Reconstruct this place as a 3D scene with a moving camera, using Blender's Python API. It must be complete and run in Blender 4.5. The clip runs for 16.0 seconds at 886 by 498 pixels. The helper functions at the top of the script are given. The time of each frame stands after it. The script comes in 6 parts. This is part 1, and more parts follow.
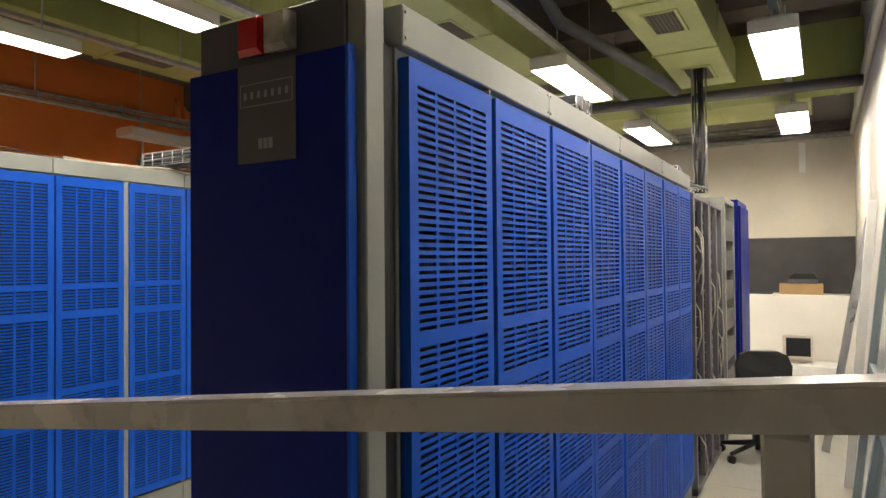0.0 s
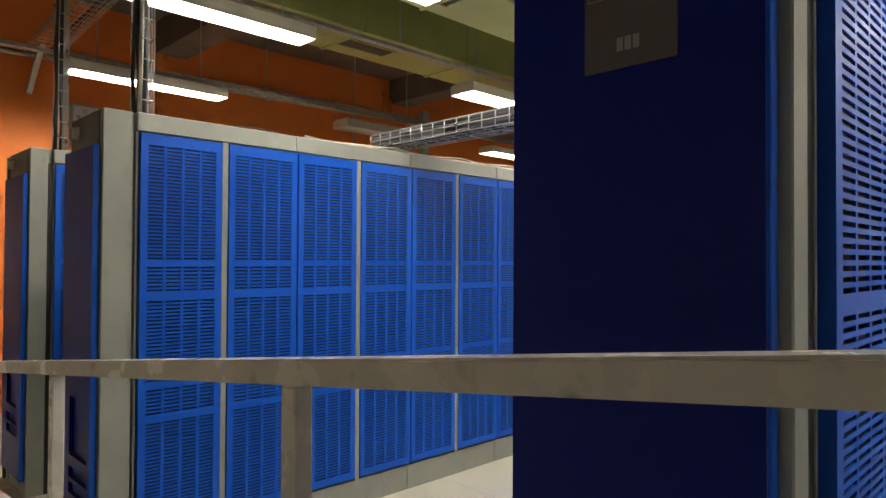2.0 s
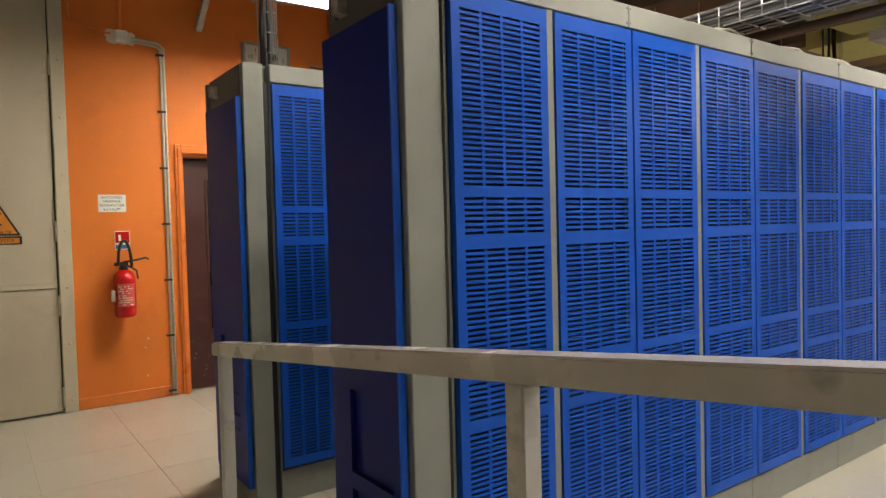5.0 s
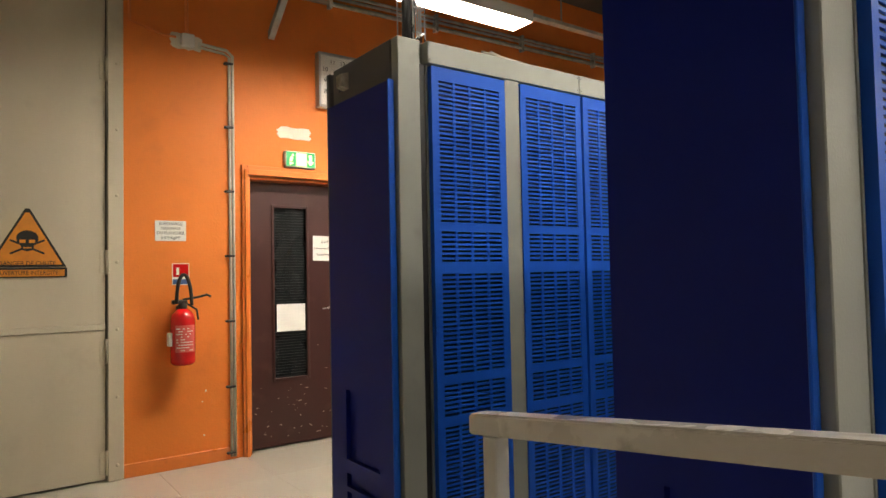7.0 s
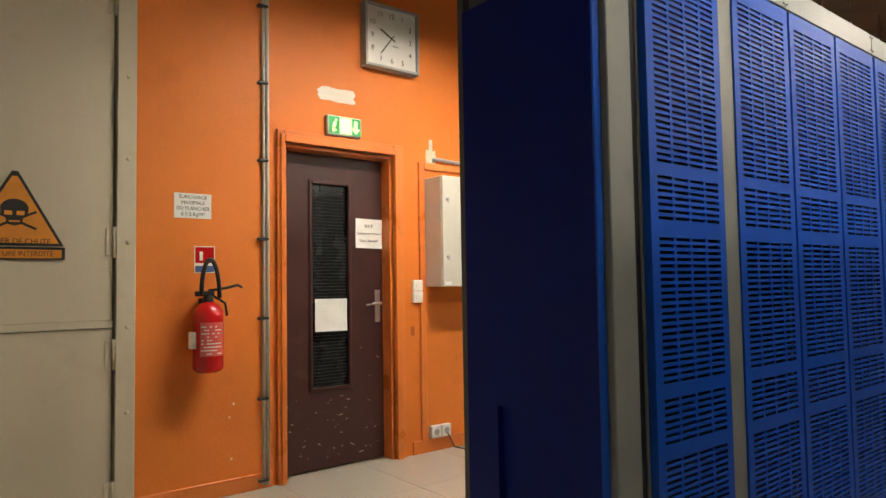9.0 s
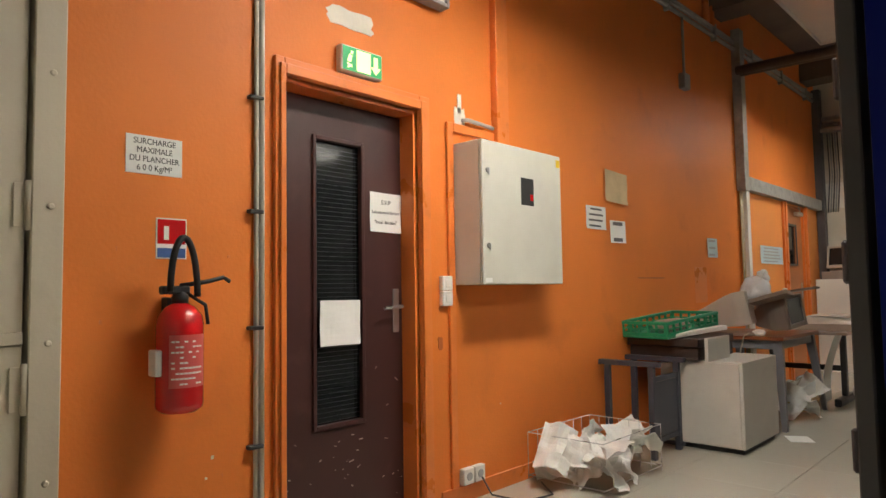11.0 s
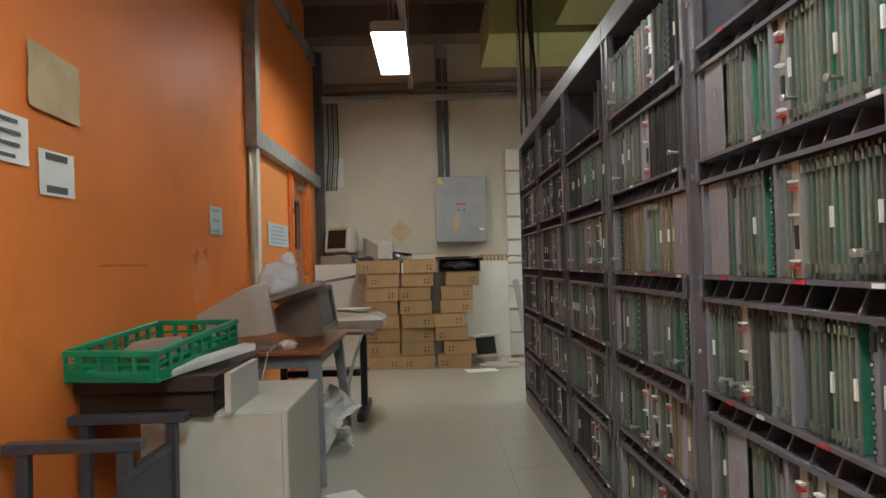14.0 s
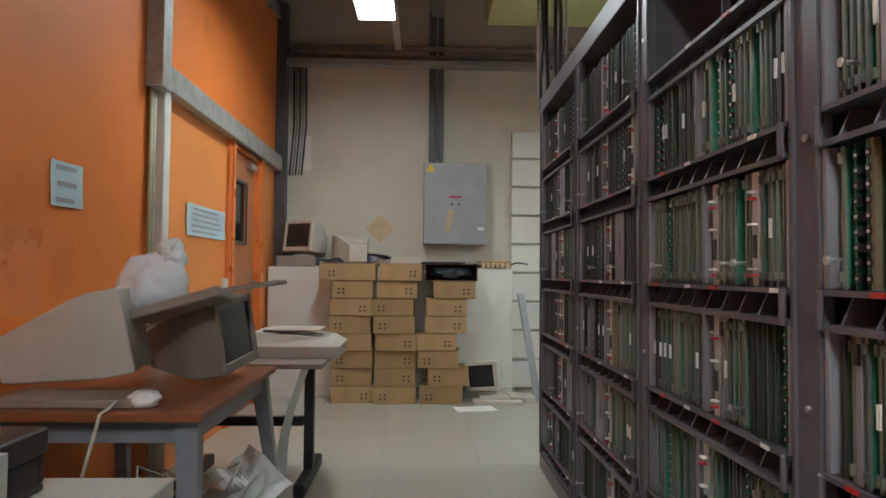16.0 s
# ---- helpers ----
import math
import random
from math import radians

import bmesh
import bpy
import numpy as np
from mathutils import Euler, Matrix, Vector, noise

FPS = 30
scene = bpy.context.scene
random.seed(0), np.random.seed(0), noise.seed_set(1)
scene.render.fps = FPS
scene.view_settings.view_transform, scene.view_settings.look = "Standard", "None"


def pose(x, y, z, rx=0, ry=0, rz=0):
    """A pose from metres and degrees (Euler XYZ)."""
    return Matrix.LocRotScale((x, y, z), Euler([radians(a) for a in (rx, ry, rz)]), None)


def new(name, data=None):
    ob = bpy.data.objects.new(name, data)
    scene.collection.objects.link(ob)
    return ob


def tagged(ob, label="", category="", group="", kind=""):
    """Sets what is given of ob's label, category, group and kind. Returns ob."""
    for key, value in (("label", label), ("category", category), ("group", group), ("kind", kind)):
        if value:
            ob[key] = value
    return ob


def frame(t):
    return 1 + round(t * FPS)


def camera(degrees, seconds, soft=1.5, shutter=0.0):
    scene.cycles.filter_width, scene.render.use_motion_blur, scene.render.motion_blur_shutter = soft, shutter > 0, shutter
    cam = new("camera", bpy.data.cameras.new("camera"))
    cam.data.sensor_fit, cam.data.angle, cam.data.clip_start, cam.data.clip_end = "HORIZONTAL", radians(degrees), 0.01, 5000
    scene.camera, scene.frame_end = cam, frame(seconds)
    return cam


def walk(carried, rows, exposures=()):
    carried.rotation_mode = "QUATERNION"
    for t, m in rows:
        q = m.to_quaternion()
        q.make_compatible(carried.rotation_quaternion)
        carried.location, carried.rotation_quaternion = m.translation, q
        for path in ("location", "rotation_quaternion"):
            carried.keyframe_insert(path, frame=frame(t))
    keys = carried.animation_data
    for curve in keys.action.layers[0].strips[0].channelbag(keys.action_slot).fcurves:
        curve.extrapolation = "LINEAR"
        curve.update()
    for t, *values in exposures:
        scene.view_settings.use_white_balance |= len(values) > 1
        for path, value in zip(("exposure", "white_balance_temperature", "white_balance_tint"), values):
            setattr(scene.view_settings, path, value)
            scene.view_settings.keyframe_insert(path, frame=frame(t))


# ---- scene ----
cam = camera(67.9, 16.0)
METRES, EYE, TILT, LEAN, TURN = 9.6, 1.61, 0.0, 0.0, 30.1
ROWS = [
    (0.0, 0.0, 0.0, 0.0, 0.01, 1.01, 0.49),
    (0.5, -0.0076, -0.0025, -0.0032, 5.06, 1.75, 0.83),
    (1.0, -0.0174, -0.0001, -0.0073, 10.97, 3.3, 0.51),
    (1.5, -0.0253, 0.013, -0.0111, 13.58, 2.1, 0.1),
    (2.0, -0.0392, 0.0289, -0.0106, 15.3, 0.89, -0.31),
    (2.5, -0.0617, 0.0453, -0.0124, 18.26, 0.07, -0.41),
    (3.0, -0.085, 0.059, -0.0126, 20.27, 0.85, 0.53),
    (3.5, -0.1063, 0.0774, -0.0143, 24.36, 0.56, 1.33),
    (4.0, -0.1307, 0.0894, -0.0171, 25.76, -2.71, 1.54),
    (6.5, -0.2706, 0.1352, -0.0328, 21.53, 0.59, 1.3),
    (7.0, -0.2958, 0.1468, -0.0323, 23.99, 2.16, 1.16),
    (7.5, -0.3227, 0.1556, -0.0363, 25.4, 2.97, 0.97),
    (8.0, -0.3476, 0.167, -0.0373, 23.39, 3.35, 1.14),
    (8.5, -0.3706, 0.1838, -0.0407, 22.39, 4.06, 1.3),
    (9.0, -0.3923, 0.1979, -0.0437, 21.51, 2.83, 0.9),
    (11.5, -0.5204, 0.3121, -0.0502, 7.16, 3.63, 0.07),
    (12.0, -0.5227, 0.349, -0.0462, -2.52, 2.98, -1.11),
    (12.5, -0.5234, 0.3907, -0.0458, -17.15, 1.32, -0.78),
    (13.0, -0.5155, 0.4304, -0.0474, -26.43, 0.09, -0.37),
    (13.5, -0.5034, 0.4708, -0.0443, -28.5, 0.54, 0.23),
    (14.0, -0.4921, 0.5145, -0.0456, -31.12, 1.23, 1.54),
    (14.5, -0.475, 0.5505, -0.0474, -33.57, 2.03, 1.37),
    (15.0, -0.4525, 0.5831, -0.0464, -34.31, 1.9, 0.39),
    (15.5, -0.429, 0.6205, -0.0471, -34.22, 2.38, 0.15),
    (16.0, -0.4052, 0.6538, -0.0486, -31.99, 2.08, -0.49),
]
walk(cam, [(t, pose(0, 0, EYE, TILT, LEAN, TURN) @ pose(METRES * x, METRES * y, METRES * z, 90 + pitch, roll, yaw)) for t, x, y, z, yaw, pitch, roll in ROWS],
     [(0.0, 0.66, 7100, 12), (1.0, 0.74, 7100, 11), (2.5, 0.57, 7100, 10), (4.0, 0.5, 7200, 11), (6.5, 0.82, 7300, 12), (8.0, 0.52, 7300, 12), (9.0, 0.4, 7300, 12),
      (11.5, 0.15, 6700, 11), (12.3, -0.08, 6700, 10), (13.2, 0.12, 6300, 5), (14.5, 0.3, 5800, 3), (16.0, 0.35, 5600, 3)])

# ---- world: a closed room, lit by its own lamps only ----
world = bpy.data.worlds.new("world")
scene.world = world
world.use_nodes = True
world.node_tree.nodes["Background"].inputs[0].default_value = (0.03, 0.035, 0.04, 1)
world.node_tree.nodes["Background"].inputs[1].default_value = 0.05
LAMP = 25.0


# ---- materials ----
def mat(name, col, rough=0.5, metal=0.0, vary=0.12, scale=6.0, bump=0.05, fine=120.0, spots=None, spot=0.0, coat=0.0, per=0.0, streak=0.0, place=False, spec=0.5, rvar=0.1):
    """A painted or plain surface: colour varied at two scales, fine relief, optional stains and per-piece variation."""
    m = bpy.data.materials.new(name)
    m.use_nodes = True
    nt = m.node_tree
    b = nt.nodes["Principled BSDF"]
    L = nt.links.new
    tc = nt.nodes.new("ShaderNodeTexCoord")
    n1, n2 = nt.nodes.new("ShaderNodeTexNoise"), nt.nodes.new("ShaderNodeTexNoise")
    mp = nt.nodes.new("ShaderNodeMapping")
    mp.inputs["Scale"].default_value = (1, 1, 1 - 0.9 * streak)
    src0 = nt.nodes.new("ShaderNodeNewGeometry").outputs["Position"] if place else tc.outputs["Object"]
    L(src0, mp.inputs[0])
    n1.inputs["Scale"].default_value, n1.inputs["Detail"].default_value = scale, 6
    n2.inputs["Scale"].default_value, n2.inputs["Detail"].default_value = fine, 2
    L(mp.outputs[0], n1.inputs["Vector"]), L(tc.outputs["Object"], n2.inputs["Vector"])
    ramp = nt.nodes.new("ShaderNodeMapRange")
    ramp.inputs[1].default_value, ramp.inputs[2].default_value = 0.3, 0.7
    ramp.inputs[3].default_value, ramp.inputs[4].default_value = 1 - vary, 1 + vary * 0.6
    L(n1.outputs[0], ramp.inputs[0])
    mul = nt.nodes.new("ShaderNodeVectorMath")
    mul.operation = "SCALE"
    mul.inputs[0].default_value = col
    src = ramp.outputs[0]
    if per:
        oi = nt.nodes.new("ShaderNodeObjectInfo")
        r2 = nt.nodes.new("ShaderNodeMapRange")
        r2.inputs[3].default_value, r2.inputs[4].default_value = 1 - per, 1 + per * 0.6
        L(oi.outputs["Random"], r2.inputs[0])
        mm = nt.nodes.new("ShaderNodeMath")
        mm.operation = "MULTIPLY"
        L(src, mm.inputs[0]), L(r2.outputs[0], mm.inputs[1])
        src = mm.outputs[0]
    L(src, mul.inputs["Scale"])
    out = mul.outputs[0]
    if spots:
        n3 = nt.nodes.new("ShaderNodeTexNoise")
        n3.inputs["Scale"].default_value, n3.inputs["Detail"].default_value = scale * 2.3, 8
        L(src0, n3.inputs["Vector"])
        r3 = nt.nodes.new("ShaderNodeMapRange")
        r3.inputs[1].default_value, r3.inputs[2].default_value = 0.60, 0.72
        r3.inputs[4].default_value = spot
        L(n3.outputs[0], r3.inputs[0])
        mix = nt.nodes.new("ShaderNodeMix")
        mix.data_type = "RGBA"
        L(r3.outputs[0], mix.inputs["Factor"])
        L(out, mix.inputs[6])
        mix.inputs[7].default_value = (*spots, 1)
        out = mix.outputs[2]
    L(out, b.inputs["Base Color"])
    rr = nt.nodes.new("ShaderNodeMapRange")
    rr.inputs[3].default_value, rr.inputs[4].default_value = max(0.03, rough - rvar), min(1, rough + rvar)
    L(n1.outputs[0], rr.inputs[0])
    L(rr.outputs[0], b.inputs["Roughness"])
    b.inputs["Metallic"].default_value = metal
    b.inputs["Specular IOR Level"].default_value = spec
    b.inputs["Coat Weight"].default_value = coat
    if bump:
        bp = nt.nodes.new("ShaderNodeBump")
        bp.inputs["Strength"].default_value, bp.inputs["Distance"].default_value = bump, 0.004
        L(n2.outputs[0], bp.inputs["Height"])
        L(bp.outputs[0], b.inputs["Normal"])
    return m


def glow(name, col, strength):
    m = bpy.data.materials.new(name)
    m.use_nodes = True
    b = m.node_tree.nodes["Principled BSDF"]
    b.inputs["Base Color"].default_value = (*col, 1)
    b.inputs["Emission Color"].default_value = (*col, 1)
    b.inputs["Emission Strength"].default_value = strength
    return m


def clear(name, col=(0.9, 0.93, 0.92), rough=0.03, alpha=0.12):
    m = bpy.data.materials.new(name)
    m.use_nodes = True
    b = m.node_tree.nodes["Principled BSDF"]
    b.inputs["Base Color"].default_value = (*col, 1)
    b.inputs["Roughness"].default_value = rough
    b.inputs["Alpha"].default_value = alpha
    return m


ORANGE = mat("orange_paint", (0.80, 0.225, 0.045), 0.55, spec=0.25, vary=0.10, scale=1.3, bump=0.25, fine=60, spots=(0.62, 0.17, 0.04), spot=0.45)
ORANGE2 = mat("yellow_orange_paint", (0.85, 0.30, 0.07), 0.42, vary=0.08, scale=1.5, bump=0.2, fine=60)
DOORO = mat("dull_orange_door_paint", (0.50, 0.19, 0.075), 0.4, vary=0.1, scale=3, bump=0.1)
TRIM = mat("orange_gloss_paint", (0.78, 0.215, 0.045), 0.3, vary=0.1, scale=5, bump=0.1, spots=(0.5, 0.14, 0.04), spot=0.4)
CREAM = mat("cream_wall_paint", (0.62, 0.57, 0.46), 0.6, vary=0.12, scale=1.1, bump=0.2, fine=50, spots=(0.5, 0.45, 0.35), spot=0.4)
WHITEW = mat("white_wall_paint", (0.78, 0.75, 0.68), 0.55, vary=0.08, scale=1.4, bump=0.15, fine=60, spots=(0.66, 0.62, 0.54), spot=0.35)
BEIGE = mat("beige_door_paint", (0.60, 0.54, 0.42), 0.45, vary=0.10, scale=1.6, bump=0.12, fine=70, spots=(0.42, 0.36, 0.27), spot=0.35, streak=0.6)
DARKCEIL = mat("dark_concrete", (0.16, 0.13, 0.105), 0.85, vary=0.3, scale=2.0, bump=0.5, fine=40)
GREEN = mat("green_duct_paint", (0.36, 0.40, 0.13), 0.5, vary=0.15, scale=2.0, bump=0.08, spots=(0.24, 0.26, 0.10), spot=0.4)
GREENP = mat("pale_green_paint", (0.50, 0.53, 0.22), 0.5, vary=0.12, scale=2.0, bump=0.08, spots=(0.36, 0.38, 0.17), spot=0.4)
FLOORM = mat("vinyl_floor_tile", (0.50, 0.478, 0.405), 0.22, rvar=0.0, vary=0.03, scale=0.8, bump=0.03, fine=90, per=0.03, place=True)
JOINT = mat("floor_joint", (0.36, 0.335, 0.28), 0.7)
RAMPM = mat("ramp_covering", (0.30, 0.28, 0.25), 0.7, bump=0.3)
BLUE = mat("bright_blue_paint", (0.0025, 0.088, 0.53), 0.46, vary=0.08, scale=3.0, bump=0.12, fine=220, spots=(0.003, 0.078, 0.48), spot=0.4, spec=0.22)
NAVY = mat("dark_blue_enamel", (0.005, 0.014, 0.19), 0.42, spec=0.13, vary=0.08, scale=2.0, bump=0.06, fine=200)
GREY = mat("grey_green_metal_paint", (0.285, 0.295, 0.268), 0.42, vary=0.10, scale=4.0, bump=0.08, fine=160, spots=(0.22, 0.22, 0.2), spot=0.4)
HEAD = mat("dark_header_paint", (0.085, 0.083, 0.088), 0.45, vary=0.1, bump=0.05)
RACK = mat("slate_rack_paint", (0.125, 0.12, 0.14), 0.38, vary=0.14, scale=5, bump=0.08, spots=(0.17, 0.16, 0.16), spot=0.35)
# near-black colour standing for the shade inside cabinets, racks and recesses
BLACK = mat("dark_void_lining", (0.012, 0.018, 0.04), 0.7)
RAILM = mat("grey_rail_paint", (0.60, 0.58, 0.55), 0.26, vary=0.12, scale=6, bump=0.06, spots=(0.22, 0.2, 0.18), spot=0.5)
ALU = mat("bare_aluminium", (0.55, 0.55, 0.56), 0.3, 0.85, vary=0.15, scale=12, bump=0.05)
ZINC = mat("galvanised_steel", (0.40, 0.40, 0.38), 0.45, 0.25, vary=0.25, scale=14, bump=0.1)
WHITE = mat("white_plastic", (0.78, 0.77, 0.73), 0.45, vary=0.05)
PAPER = mat("white_paper", (0.82, 0.82, 0.79), 0.85, vary=0.04, bump=0.1, fine=30)
TANP = mat("yellowed_paper", (0.60, 0.45, 0.26), 0.85, vary=0.15, scale=8, bump=0.2)
BLUEP = mat("pale_blue_paper", (0.55, 0.66, 0.70), 0.85, vary=0.05)
INK = mat("black_ink", (0.02, 0.02, 0.02), 0.7, vary=0)
BROWN = mat("brown_door_paint", (0.060, 0.022, 0.020), 0.38, vary=0.15, scale=3, bump=0.1, spots=(0.09, 0.04, 0.035), spot=0.5)
CHIP = mat("chipped_paint_scar", (0.45, 0.38, 0.33), 0.8)
WIRED = mat("dark_wired_glass", (0.012, 0.015, 0.016), 0.08, vary=0.1, bump=0.0)
RED = mat("red_gloss_paint", (0.60, 0.012, 0.015), 0.22, vary=0.08, bump=0.02, coat=0.4)
REDL = mat("red_lens", (0.55, 0.01, 0.015), 0.12, vary=0.15, scale=40, bump=0.4, fine=150, coat=0.6)
LENS = mat("frosted_lens", (0.42, 0.38, 0.33), 0.2, vary=0.3, scale=30, bump=0.4, fine=150)
RUBBER = mat("black_rubber", (0.018, 0.018, 0.02), 0.5, vary=0.1)
CABLEB = mat("black_cable_sheath", (0.03, 0.03, 0.034), 0.45, vary=0.2, scale=20)
CABLEW = mat("off_white_cable_sheath", (0.55, 0.50, 0.40), 0.5, vary=0.2, scale=20)
CABLEY = mat("yellowed_cable_sheath", (0.42, 0.33, 0.10), 0.5, vary=0.2, scale=20)
CARD = mat("kraft_cardboard", (0.43, 0.275, 0.13), 0.85, vary=0.14, scale=5, bump=0.15, fine=80, per=0.18)
# the kraft colour darkened to stand for cardboard in shade
CARDIN = mat("dark_cardboard_inside", (0.10, 0.06, 0.03), 0.9)
WCAB = mat("light_grey_laminate", (0.60, 0.57, 0.51), 0.4, vary=0.06, bump=0.04, spots=(0.5, 0.47, 0.42), spot=0.3)
GCRATE = mat("green_crate_plastic", (0.012, 0.27, 0.13), 0.4, vary=0.12, bump=0.05)
DSTEEL = mat("dark_slate_steel", (0.055, 0.058, 0.075), 0.4, vary=0.12, bump=0.06, spots=(0.10, 0.09, 0.09), spot=0.4)
DTRAY = mat("dark_brown_tray", (0.045, 0.032, 0.027), 0.5, vary=0.2)
WOODT = mat("red_brown_table_laminate", (0.27, 0.095, 0.04), 0.35, vary=0.15, scale=7, bump=0.04, streak=0.5)
TLEG = mat("blue_grey_leg_paint", (0.24, 0.25, 0.28), 0.4, vary=0.12, bump=0.05)
PCB = mat("beige_computer_plastic", (0.56, 0.51, 0.43), 0.5, vary=0.08, bump=0.15, fine=250)
PCT = mat("taupe_computer_plastic", (0.30, 0.245, 0.205), 0.5, vary=0.08, bump=0.15, fine=250)
SCREEN = mat("dark_crt_glass", (0.02, 0.022, 0.024), 0.12, vary=0.05, bump=0)
BAG = mat("white_plastic_bag", (0.74, 0.74, 0.76), 0.22, vary=0.06, bump=0.3, fine=25)
FOIL = mat("dark_plastic_film", (0.06, 0.065, 0.075), 0.16, vary=0.2, bump=0.4, fine=40)
EBOX = mat("light_grey_enamel", (0.60, 0.59, 0.52), 0.36, vary=0.05, bump=0.08, fine=200)
EBOXG = mat("grey_enamel", (0.36, 0.36, 0.37), 0.4, vary=0.08, bump=0.06)
YELLOW = mat("yellow_label", (0.75, 0.50, 0.02), 0.5, vary=0.05)
SIGNO = mat("faded_orange_sign", (0.72, 0.26, 0.03), 0.5, vary=0.15, scale=12)
EXITG = glow("lit_green_sign", (0.02, 0.30, 0.10), 0.35)
EXITW = glow("lit_white_sign", (0.85, 0.95, 0.45), 0.7)
DIFF = glow("lit_lamp_diffuser", (1.0, 0.97, 0.90), LAMP)
# one lamp's glow boosted 2.9 times to brighten the orange wall
DIFFN = glow("newer_lit_lamp_diffuser", (1.0, 0.96, 0.88), LAMP * 2.9)
DIFFOFF = mat("unlit_lamp_diffuser", (0.55, 0.53, 0.48), 0.35, vary=0.04)
LAMPB = mat("lamp_housing_enamel", (0.62, 0.60, 0.54), 0.4, vary=0.06)
NICHE = mat("dark_slate_board", (0.05, 0.047, 0.045), 0.5, vary=0.35, scale=3)
PLATE = mat("grey_name_plate", (0.11, 0.10, 0.105), 0.45, vary=0.05)
SILVERM = mat("pale_print", (0.32, 0.32, 0.32), 0.4, vary=0)
GLASS = clear("window_glass", (0.75, 0.82, 0.80), 0.05, 0.28)
PLASTER = mat("bare_plaster_patch", (0.78, 0.72, 0.62), 0.9, vary=0.1, bump=0.4, fine=40)
C_GRN = mat("green_circuit_board", (0.05, 0.21, 0.14), 0.35, vary=0.25, scale=40, bump=0.15, fine=300, per=0.4)
C_OLV = mat("olive_circuit_board", (0.075, 0.12, 0.075), 0.4, vary=0.3, scale=40, bump=0.15, fine=300, per=0.4)
C_TAN = mat("tan_circuit_board", (0.25, 0.20, 0.13), 0.45, vary=0.25, scale=40, bump=0.1, per=0.35)
C_GRY = mat("grey_card_front", (0.27, 0.262, 0.29), 0.4, vary=0.1, per=0.3)
C_BLK = mat("dark_card", (0.03, 0.03, 0.032), 0.45, vary=0.2, per=0.4)
C_MTL = mat("pale_metal_card_front", (0.55, 0.53, 0.51), 0.35, 0.4, vary=0.1, per=0.25)


# ---- helpers for building ----
OFF = {}


def thing(name, loc, label, category, group="", kind="", rz=0.0):
    e = new(name)
    e.empty_display_size = 0.1
    e.location = loc
    e.rotation_euler[2] = radians(rz)
    OFF[e.name] = Vector(loc)
    return tagged(e, label, category, group, kind)


def finish(name, bm, material):
    me = bpy.data.meshes.new(name)
    bm.to_mesh(me)
    bm.free()
    for m in (material if isinstance(material, (list, tuple)) else [material]):
        me.materials.append(m)
    return me


def part(name, bm, material, parent, label="", world=False):
    """Link a bmesh (or mesh) as one mesh object under a thing or part. world: its points are in world metres."""
    me = bm if isinstance(bm, bpy.types.Mesh) else finish(name, bm, material)
    ob = new(name, me)
    ob.parent = parent
    if world:
        ob.location = -OFF[parent.name]
    return tagged(ob, label)


def solo(name, bm, material, label, category, group="", kind=""):
    """A thing of one mesh, in world metres, its origin at the middle of its base."""
    me = finish(name, bm, material)
    n = len(me.vertices)
    co = np.zeros(n * 3)
    me.vertices.foreach_get("co", co)
    co = co.reshape(-1, 3)
    lo, hi = co.min(0), co.max(0)
    base = Vector(((lo[0] + hi[0]) / 2, (lo[1] + hi[1]) / 2, lo[2]))
    me.transform(Matrix.Translation(-base))
    ob = new(name, me)
    ob.location = base
    return tagged(ob, label, category, group, kind)


def box(bm, x0, x1, y0, y1, z0, z1, bev=0.0, m=None):
    vs = [bm.verts.new((x, y, z)) for x in (x0, x1) for y in (y0, y1) for z in (z0, z1)]
    fs = [bm.faces.new([vs[i] for i in q]) for q in ((0, 1, 3, 2), (4, 6, 7, 5), (0, 4, 5, 1), (2, 3, 7, 6), (0, 2, 6, 4), (1, 5, 7, 3))]
    if bev:
        es = list({e for f in fs for e in f.edges})
        r = bmesh.ops.bevel(bm, geom=es, offset=bev, segments=1, affect="EDGES")
        vs = list({v for f in r["faces"] for v in f.verts})
    if m is not None:
        bmesh.ops.transform(bm, matrix=m, verts=vs)
    return bm


def B(*args, bev=0.0, m=None):
    return box(bmesh.new(), *args, bev=bev, m=m)


def tube(bm, pts, r, n=8, r2=None):
    """A round bar through the points, capped."""
    pts = [Vector(p) for p in pts]
    rings = []
    side = None
    for i, p in enumerate(pts):
        d = (pts[min(i + 1, len(pts) - 1)] - pts[max(i - 1, 0)]).normalized()
        if side is None:
            side = d.orthogonal().normalized()
        side = (side - d * side.dot(d)).normalized()
        up = d.cross(side)
        rad = r if r2 is None else r + (r2 - r) * i / (len(pts) - 1)
        rings.append([bm.verts.new(p + side * rad * math.cos(a) + up * rad * math.sin(a)) for a in (2 * math.pi * k / n for k in range(n))])
    for a, b in zip(rings, rings[1:]):
        for k in range(n):
            f = bm.faces.new((a[k], a[(k + 1) % n], b[(k + 1) % n], b[k]))
            f.smooth = True
    bm.faces.new(rings[0][::-1])
    bm.faces.new(rings[-1])
    return bm


def lathe(bm, prof, n=20, m=None):
    """A turned solid about z from (radius, height) pairs."""
    rings = [[bm.verts.new((r * math.cos(2 * math.pi * k / n), r * math.sin(2 * math.pi * k / n), z)) for k in range(n)] for r, z in prof]
    for a, b in zip(rings, rings[1:]):
        for k in range(n):
            f = bm.faces.new((a[k], a[(k + 1) % n], b[(k + 1) % n], b[k]))
            f.smooth = True
    bm.faces.new(rings[0][::-1])
    bm.faces.new(rings[-1])
    if m is not None:
        bmesh.ops.transform(bm, matrix=m, verts=[v for r in rings for v in r])
    return bm


